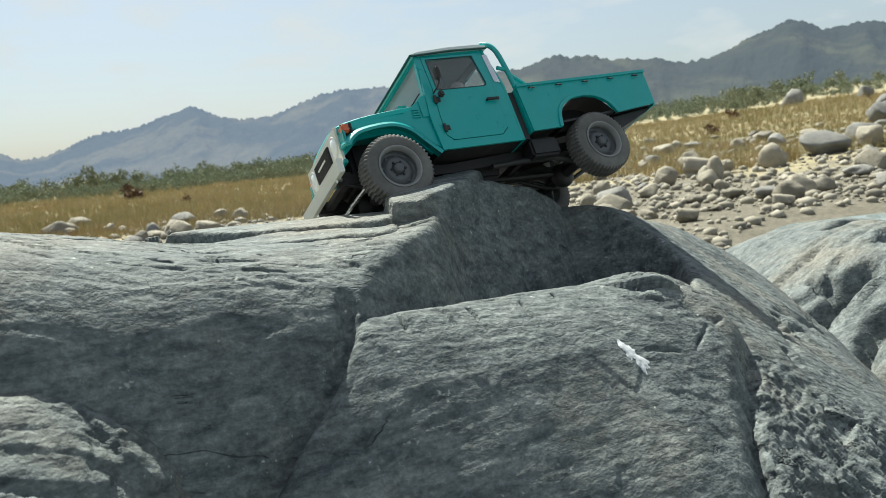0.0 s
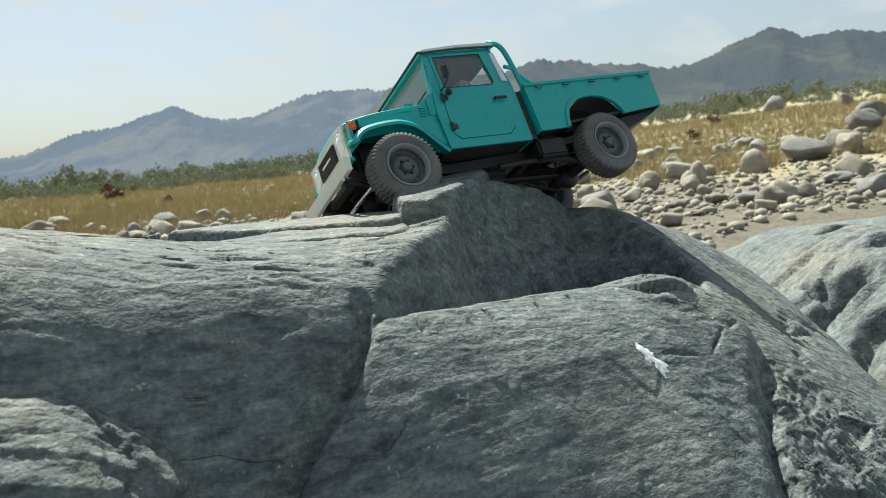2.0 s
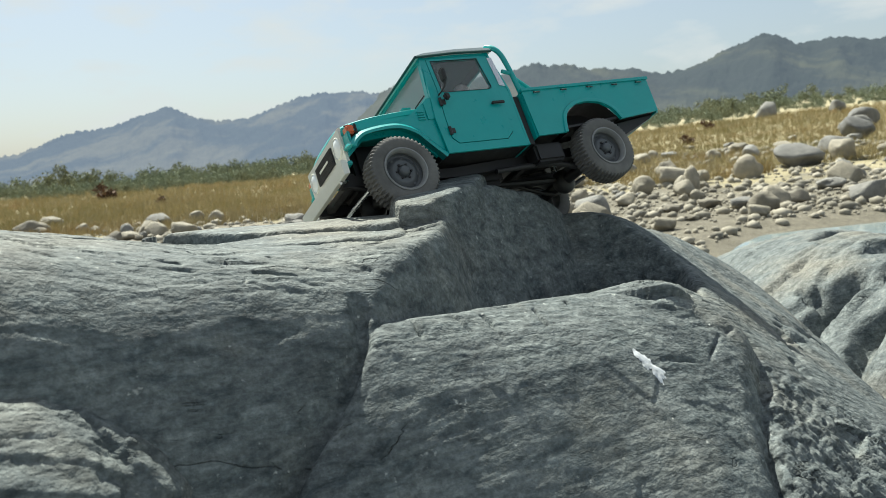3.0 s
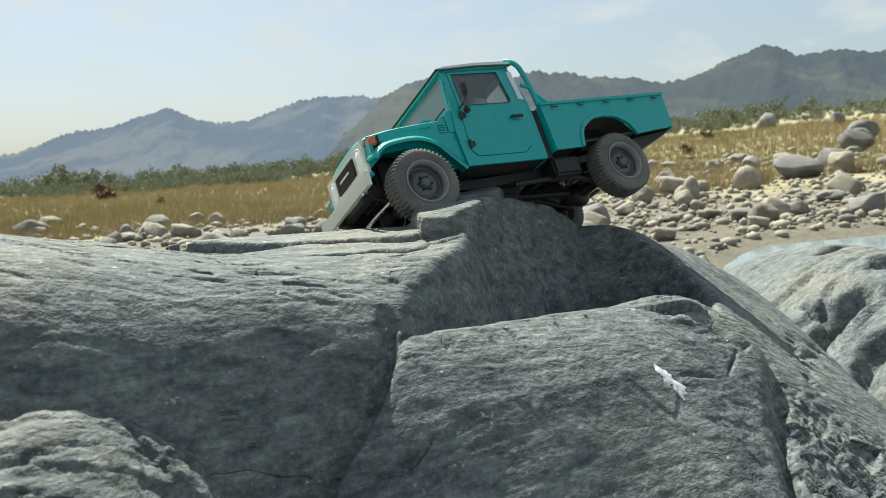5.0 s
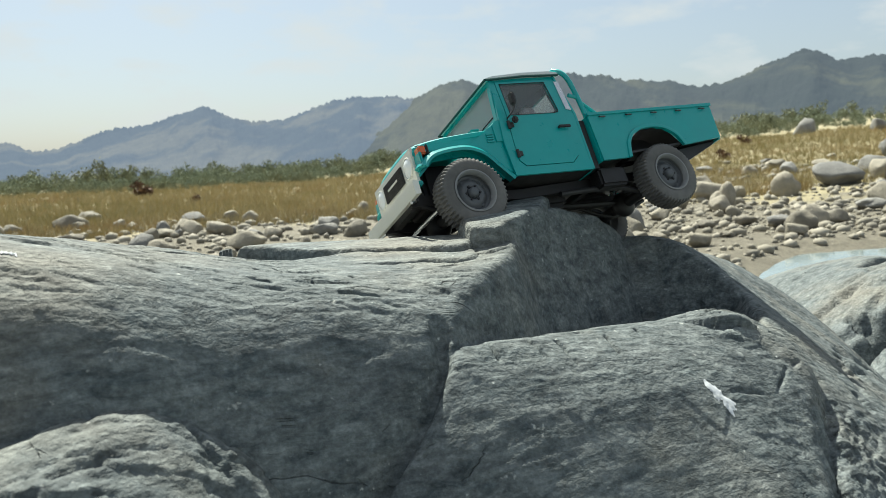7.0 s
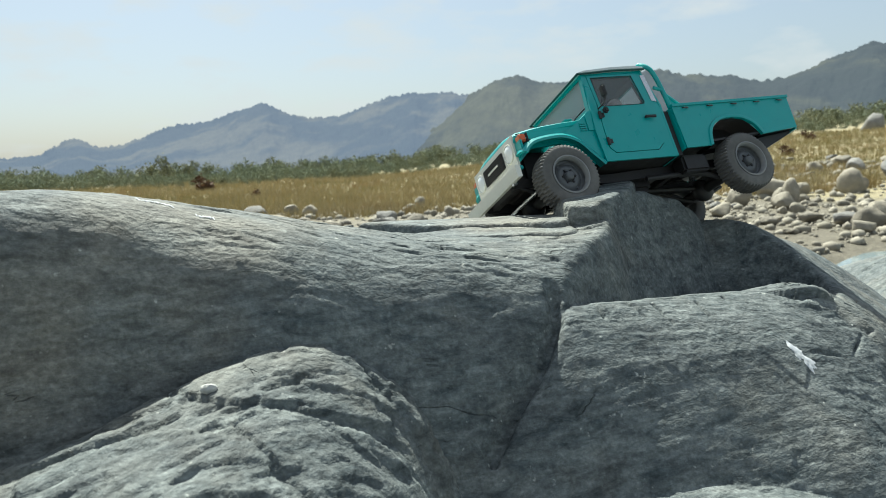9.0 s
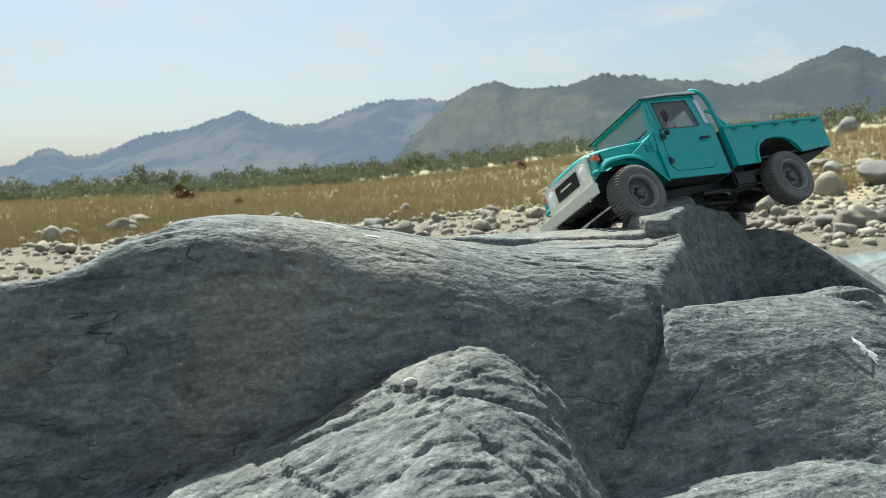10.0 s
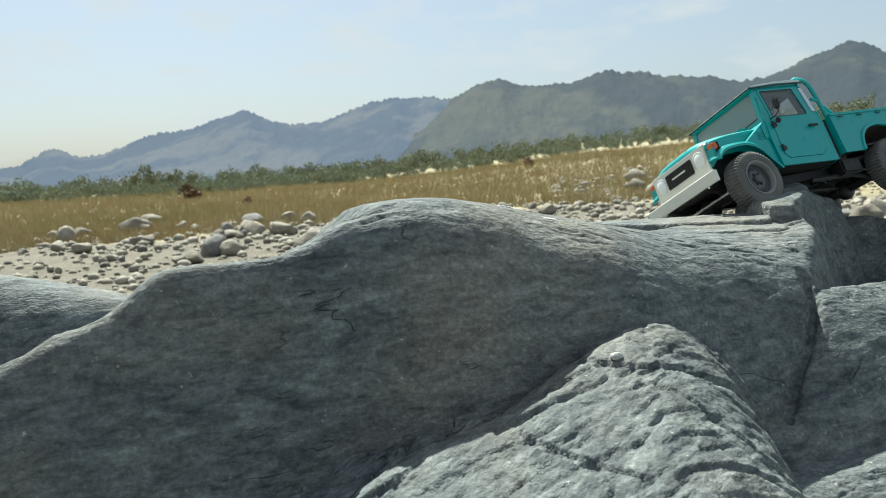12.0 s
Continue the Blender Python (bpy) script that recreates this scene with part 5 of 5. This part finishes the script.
for side in (1, -1):
    bm = bmesh.new()
    tube(bm, smooth_path([(0.043, side * 0.0605, 0.0715), (0.0, side * 0.0612, 0.0795), (-0.053, side * 0.0622, 0.0835)]), 0.0008, 6)
    part("bonnet_seam", bm, dark_teal, bonnet)
    # inner wing
    bm = bmesh.new()
    prism(bm, [(0.047, 0.034), (0.047, 0.069), (0.0, 0.079), (-0.060, 0.084), (-0.060, 0.022), (-0.040, 0.045), (-0.015, 0.0545), (0.028, 0.050)], side * 0.0585, side * 0.0620)
    part("inner_wing", bevel_all(bm, 0.0008), teal, truck)
    # flared wing: a bent strip
    bm = bmesh.new()
    arch = smooth_path([(0.0490, 0, 0.0410), (0.0430, 0, 0.0490), (0.0290, 0, 0.0570), (0.0, 0, 0.0615), (-0.0200, 0, 0.0600), (-0.0380, 0, 0.0510), (-0.0520, 0, 0.0350), (-0.0670, 0, 0.0180)], 5)
    cross = [(0.0600, 0.0030), (0.0700, 0.0022), (0.0765, 0.0), (0.0790, -0.0035), (0.0780, -0.0065), (0.0760, -0.0050), (0.0690, -0.0010), (0.0600, -0.0005)]
    rows = []
    for i, p in enumerate(arch):
        way = (arch[min(i + 1, len(arch) - 1)] - arch[max(i - 1, 0)]).normalized()
        up = Vector((way.z, 0, -way.x))
        up = up if up.z > 0 or abs(up.z) < 1e-6 else -up
        rows.append([bm.verts.new((p.x + up.x * h, side * y, p.z + up.z * h)) for y, h in cross])
    for a_, c_ in zip(rows[:-1], rows[1:]):
        for k in range(len(cross)):
            bm.faces.new((a_[k], a_[(k + 1) % len(cross)], c_[(k + 1) % len(cross)], c_[k]))
    bm.faces.new(rows[0])
    bm.faces.new(rows[-1])
    wing = part("wing", bm, teal, truck, "teal flared front wing")
    bm = bmesh.new()
    prism(bm, [(-0.0360, 0.0525), (-0.0500, 0.0380), (-0.0700, 0.0200), (-0.0700, 0.0910), (-0.0560, 0.0860), (-0.0180, 0.0620)], side * 0.0740, side * 0.0605)
    part("wing_panel", bevel_all(bm, 0.001), teal, wing)
    bm = bmesh.new()
    box(bm, 0.0445, 0.0480, min(side * 0.0585, side * 0.0745), max(side * 0.0585, side * 0.0745), 0.0400, 0.0590)
    part("wing_apron", bevel_all(bm, 0.001), teal, wing)
    for k in range(4):
        bm = bmesh.new()
        box(bm, -0.0530, -0.0440, side * 0.0748 - 0.0009, side * 0.0748 + 0.0009, 0.0640 + k * 0.0032, 0.0655 + k * 0.0032)
        part("wing_vent", bm, teal, wing)
    bm = bmesh.new()
    box(bm, 0.030, 0.046, min(side * 0.0600, side * 0.0740), max(side * 0.0600, side * 0.0740), 0.058, 0.0615)
    part("wing_top", bevel_all(bm, 0.001), teal, wing)
    bm = bmesh.new()
    box(bm, 0.0375, 0.0475, side * 0.0685 - 0.0062, side * 0.0685 + 0.0062, 0.0555, 0.0660)
    signal = part("turn_signal", bevel_all(bm, 0.0018, seg=3), amber, truck, "amber turn signal lamp")
    bm = bmesh.new()
    box(bm, 0.0350, 0.0378, side * 0.0685 - 0.0068, side * 0.0685 + 0.0068, 0.0545, 0.0670)
    part("lamp_body", bevel_all(bm, 0.001), black, signal)
bm = bmesh.new()
prism(bm, [(0.0470, 0.0260), (0.0500, 0.0260), (0.0510, 0.0700), (0.0470, 0.0720)], -0.0590, 0.0590)
front = part("front_panel", bevel_all(bm, 0.0015), cream, truck, "cream headlamp panel")
bm = bmesh.new()
box(bm, 0.0505, 0.0525, -0.0300, 0.0300, 0.0405, 0.0630)
grille = part("grille", bevel_all(bm, 0.0018, seg=3), black, front, "black mesh grille with a pale badge bar")
for k in range(11):
    bm = bmesh.new()
    box(bm, 0.0523, 0.0531, -0.0275, 0.0275, 0.0420 + k * 0.0019, 0.0429 + k * 0.0019)
    part("grille_slat", bm, frame_black, grille)
bm = bmesh.new()
box(bm, 0.0530, 0.0538, -0.0150, 0.0150, 0.0508, 0.0532)
part("badge", bm, cream, grille)
for side in (1, -1):
    bm = bmesh.new()
    lathe(bm, [(0.0128, 0.0), (0.0128, 0.0014), (0.0116, 0.0020), (0.0110, 0.0008)], 32)
    bmesh.ops.rotate(bm, matrix=Matrix.Rotation(radians(-90), 3, "Z"), verts=bm.verts)
    bmesh.ops.translate(bm, vec=(0.0500, side * 0.0445, 0.0525), verts=bm.verts)
    lamp = part("headlight", bm, cream, front, "round clear headlight")
    bm = bmesh.new()
    lathe(bm, [(0.0112, 0.0010), (0.0090, 0.0022), (0.0050, 0.0030), (0.0003, 0.0033)], 32)
    bmesh.ops.rotate(bm, matrix=Matrix.Rotation(radians(-90), 3, "Z"), verts=bm.verts)
    bmesh.ops.translate(bm, vec=(0.0500, side * 0.0445, 0.0525), verts=bm.verts)
    part("lens", bm, lens_glass, lamp)
bm = bmesh.new()
box(bm, 0.0465, 0.0520, -0.0640, 0.0640, 0.0235, 0.0285)
part("valance", bevel_all(bm, 0.001), teal, truck)
bm = bmesh.new()
prism(bm, [(0.0590, 0.0085), (0.0650, 0.0075), (0.0660, 0.0090), (0.0660, 0.0235), (0.0645, 0.0245), (0.0590, 0.0235)], -0.0760, 0.0760)
part("bumper", bevel_all(bm, 0.0008), cream, truck, "cream steel front bumper")
for side in (1, -1):
    bm = bmesh.new()
    box(bm, 0.0400, 0.0600, side * 0.040 - 0.004, side * 0.040 + 0.004, 0.0110, 0.0210)
    part("bumper_bracket", bm, frame_black, truck)

# load bed
BED_TOP, BED_REAR = 0.0890, -0.4030
for side in (1, -1):
    bm = bmesh.new()
    cut = [(-0.2395, 0.0270), (-0.2440, 0.0450), (-0.2530, 0.0570), (-0.2700, 0.0650), (-0.2900, 0.0670), (-0.3090, 0.0640), (-0.3250, 0.0540), (-0.3340, 0.0385)]
    prism(bm, [(-0.1930, BED_TOP), (-0.1950, 0.0260)] + cut + [(-0.4040, 0.0460), (-0.4060, BED_TOP + 0.006)], side * 0.0800, side * 0.0828)
    bed_side = part("bed_side", bevel_all(bm, 0.0007), teal, truck, "teal pickup bed side with wheel arch")
    bm = bmesh.new()
    rows = []
    lip = smooth_path([(x, 0, z) for x, z in cut], 4)
    for i, p in enumerate(lip):
        way = (lip[min(i + 1, len(lip) - 1)] - lip[max(i - 1, 0)]).normalized()
        up = Vector((way.z, 0, -way.x))
        up = up if up.z > 0 else -up
        if i < 4:
            up = Vector((1, 0, 0)) * 0.8 + up * 0.2
        rows.append([bm.verts.new((p.x + up.x * h, side * y, p.z + up.z * h)) for y, h in ((0.0815, 0.0), (0.0815, 0.0050), (0.0845, 0.0042), (0.0852, 0.0012), (0.0846, -0.0004))])
    for a_, c_ in zip(rows[:-1], rows[1:]):
        for k in range(5):
            bm.faces.new((a_[k], a_[(k + 1) % 5], c_[(k + 1) % 5], c_[k]))
    part("arch_lip", bm, teal, bed_side)
    bm = bmesh.new()
    prism(bm, [(-0.1920, BED_TOP + 0.0020), (-0.1920, BED_TOP - 0.0015), (-0.4070, BED_TOP + 0.0045), (-0.4070, BED_TOP + 0.0085)], side * 0.0770, side * 0.0850)
    part("bed_rail", bevel_all(bm, 0.0010), teal, bed_side)
    for k in range(5):
        x = -0.2140 - k * 0.0435
        z = BED_TOP - 0.0030 + k * 0.0012
        bm = bmesh.new()
        tube(bm, smooth_path([(x - 0.0035, side * 0.0830, z), (x - 0.003, side * 0.0860, z - 0.0020), (x + 0.003, side * 0.0860, z - 0.0020), (x + 0.0035, side * 0.0830, z)], 4), 0.0009, 6)
        part("rope_hook", bm, black, bed_side)
    bm = bmesh.new()
    arch_in = smooth_path([(-0.2420, 0, 0.0280), (-0.2480, 0, 0.0500), (-0.2720, 0, 0.0660), (-0.2900, 0, 0.0680), (-0.3120, 0, 0.0640), (-0.3340, 0, 0.0400)], 4)
    lo = [bm.verts.new((p.x, side * 0.045, p.z)) for p in arch_in]
    hi = [bm.verts.new((p.x, side * 0.0800, p.z)) for p in arch_in]
    for k in range(len(lo) - 1):
        bm.faces.new((lo[k], lo[k + 1], hi[k + 1], hi[k]))
    bm.faces.new(lo)
    bmesh.ops.solidify(bm, geom=list(bm.faces), thickness=0.0012)
    part("wheel_housing", bm, black, truck)
bm = bmesh.new()
box(bm, -0.1960, -0.1930, -0.0800, 0.0800, 0.0260, BED_TOP)
part("bed_front", bevel_all(bm, 0.0006), teal, truck)
bm = bmesh.new()
prism(bm, [(-0.4025, 0.0440), (-0.4055, 0.0440), (-0.4072, BED_TOP + 0.0050), (-0.4042, BED_TOP + 0.0050)], -0.0800, 0.0800)
part("tailgate", bevel_all(bm, 0.0006), teal, truck)
bm = bmesh.new()
prism(bm, [(-0.1950, 0.0300), (-0.1950, 0.0330), (-0.4030, 0.0500), (-0.4030, 0.0470)], -0.0790, 0.0790)
part("bed_floor", bm, black, truck)
bm = bmesh.new()
prism(bm, [(-0.3340, 0.0370), (-0.4030, 0.0455), (-0.3950, 0.0400), (-0.3380, 0.0190)], -0.0720, 0.0720)
part("rear_valance", bm, frame_black, truck)
# solid dark block added between cab and bed as the gap's shade
bm = bmesh.new()
prism(bm, [(-0.1830, 0.0200), (-0.1915, 0.0200), (-0.1915, 0.0860), (-0.1840, 0.0860)], -0.0740, 0.0740)
part("gap_shade_block", bm, frame_black, truck)
# hoop behind the cab
bm = bmesh.new()
tube(bm, smooth_path([(-0.1985, 0.0740, 0.0880), (-0.1955, 0.0738, 0.1200), (-0.1900, 0.0725, 0.1500), (-0.1830, 0.0640, 0.1640), (-0.1815, 0.0480, 0.1655), (-0.1815, -0.0480, 0.1655), (-0.1830, -0.0640, 0.1640), (-0.1900, -0.0725, 0.1500), (-0.1955, -0.0738, 0.1200), (-0.1985, -0.0740, 0.0880)], 8), 0.0034, 12)
hoop = part("roll_hoop", bm, teal, truck, "teal tubular hoop behind the cab")
for side in (1, -1):
    bm = bmesh.new()
    tube(bm, [(-0.1960, side * 0.0736, 0.1130), (-0.2200, side * 0.0740, 0.0900)], 0.0028, 10)
    part("hoop_brace", bm, teal, hoop)
    bm = bmesh.new()
    tube(bm, [(-0.1935, side * 0.0732, 0.1200), (-0.1830, side * 0.0730, 0.1235)], 0.0026, 10)
    part("hoop_stay", bm, teal, hoop)
    bm = bmesh.new()
    prism(bm, [(-0.1945, 0.0895), (-0.2290, 0.0905), (-0.1965, 0.1080)], side * 0.0730, side * 0.0745)
    part("gusset", bm, teal, hoop)
# cab interior
bm = bmesh.new()
box(bm, -0.168, -0.118, -0.066, 0.066, 0.030, 0.058)
seat = part("bench_seat", bevel_all(bm, 0.006, seg=3), seat_grey, truck)
bm = bmesh.new()
prism(bm, [(-0.158, 0.055), (-0.172, 0.055), (-0.176, 0.108), (-0.166, 0.110)], -0.066, 0.066)
part("seat_back", bevel_all(bm, 0.004, seg=3), seat_grey, seat)
bm = bmesh.new()
lathe(bm, [(0.0180, -0.0012), (0.0195, 0.0), (0.0180, 0.0012), (0.0168, 0.0), (0.0180, -0.0012)], 28)
for a in (0, 120, 240):
    tube(bm, [(0, 0, 0), (math.cos(radians(a)) * 0.018, 0, math.sin(radians(a)) * 0.018)], 0.0010, 6)
bmesh.ops.rotate(bm, matrix=Matrix.Rotation(radians(-60), 3, "Z") , verts=bm.verts)
bmesh.ops.translate(bm, vec=(-0.108, 0.034, 0.098), verts=bm.verts)
part("steering_wheel", bm, black, truck)
bm = bmesh.new()
lathe(bm, [(0.0005, 0.0), (0.016, 0.002), (0.020, 0.016), (0.019, 0.034), (0.012, 0.042), (0.006, 0.044), (0.0062, 0.048), (0.0100, 0.052), (0.0112, 0.060), (0.0095, 0.068), (0.005, 0.072), (0.0005, 0.073)], 20)
bmesh.ops.rotate(bm, matrix=Matrix.Rotation(radians(90), 3, "X"), verts=bm.verts)
bmesh.ops.translate(bm, vec=(-0.142, 0.034, 0.056), verts=bm.verts)
doll = part("seated_doll", bm, doll_cloth, truck, "plain plastic doll on the bench seat")
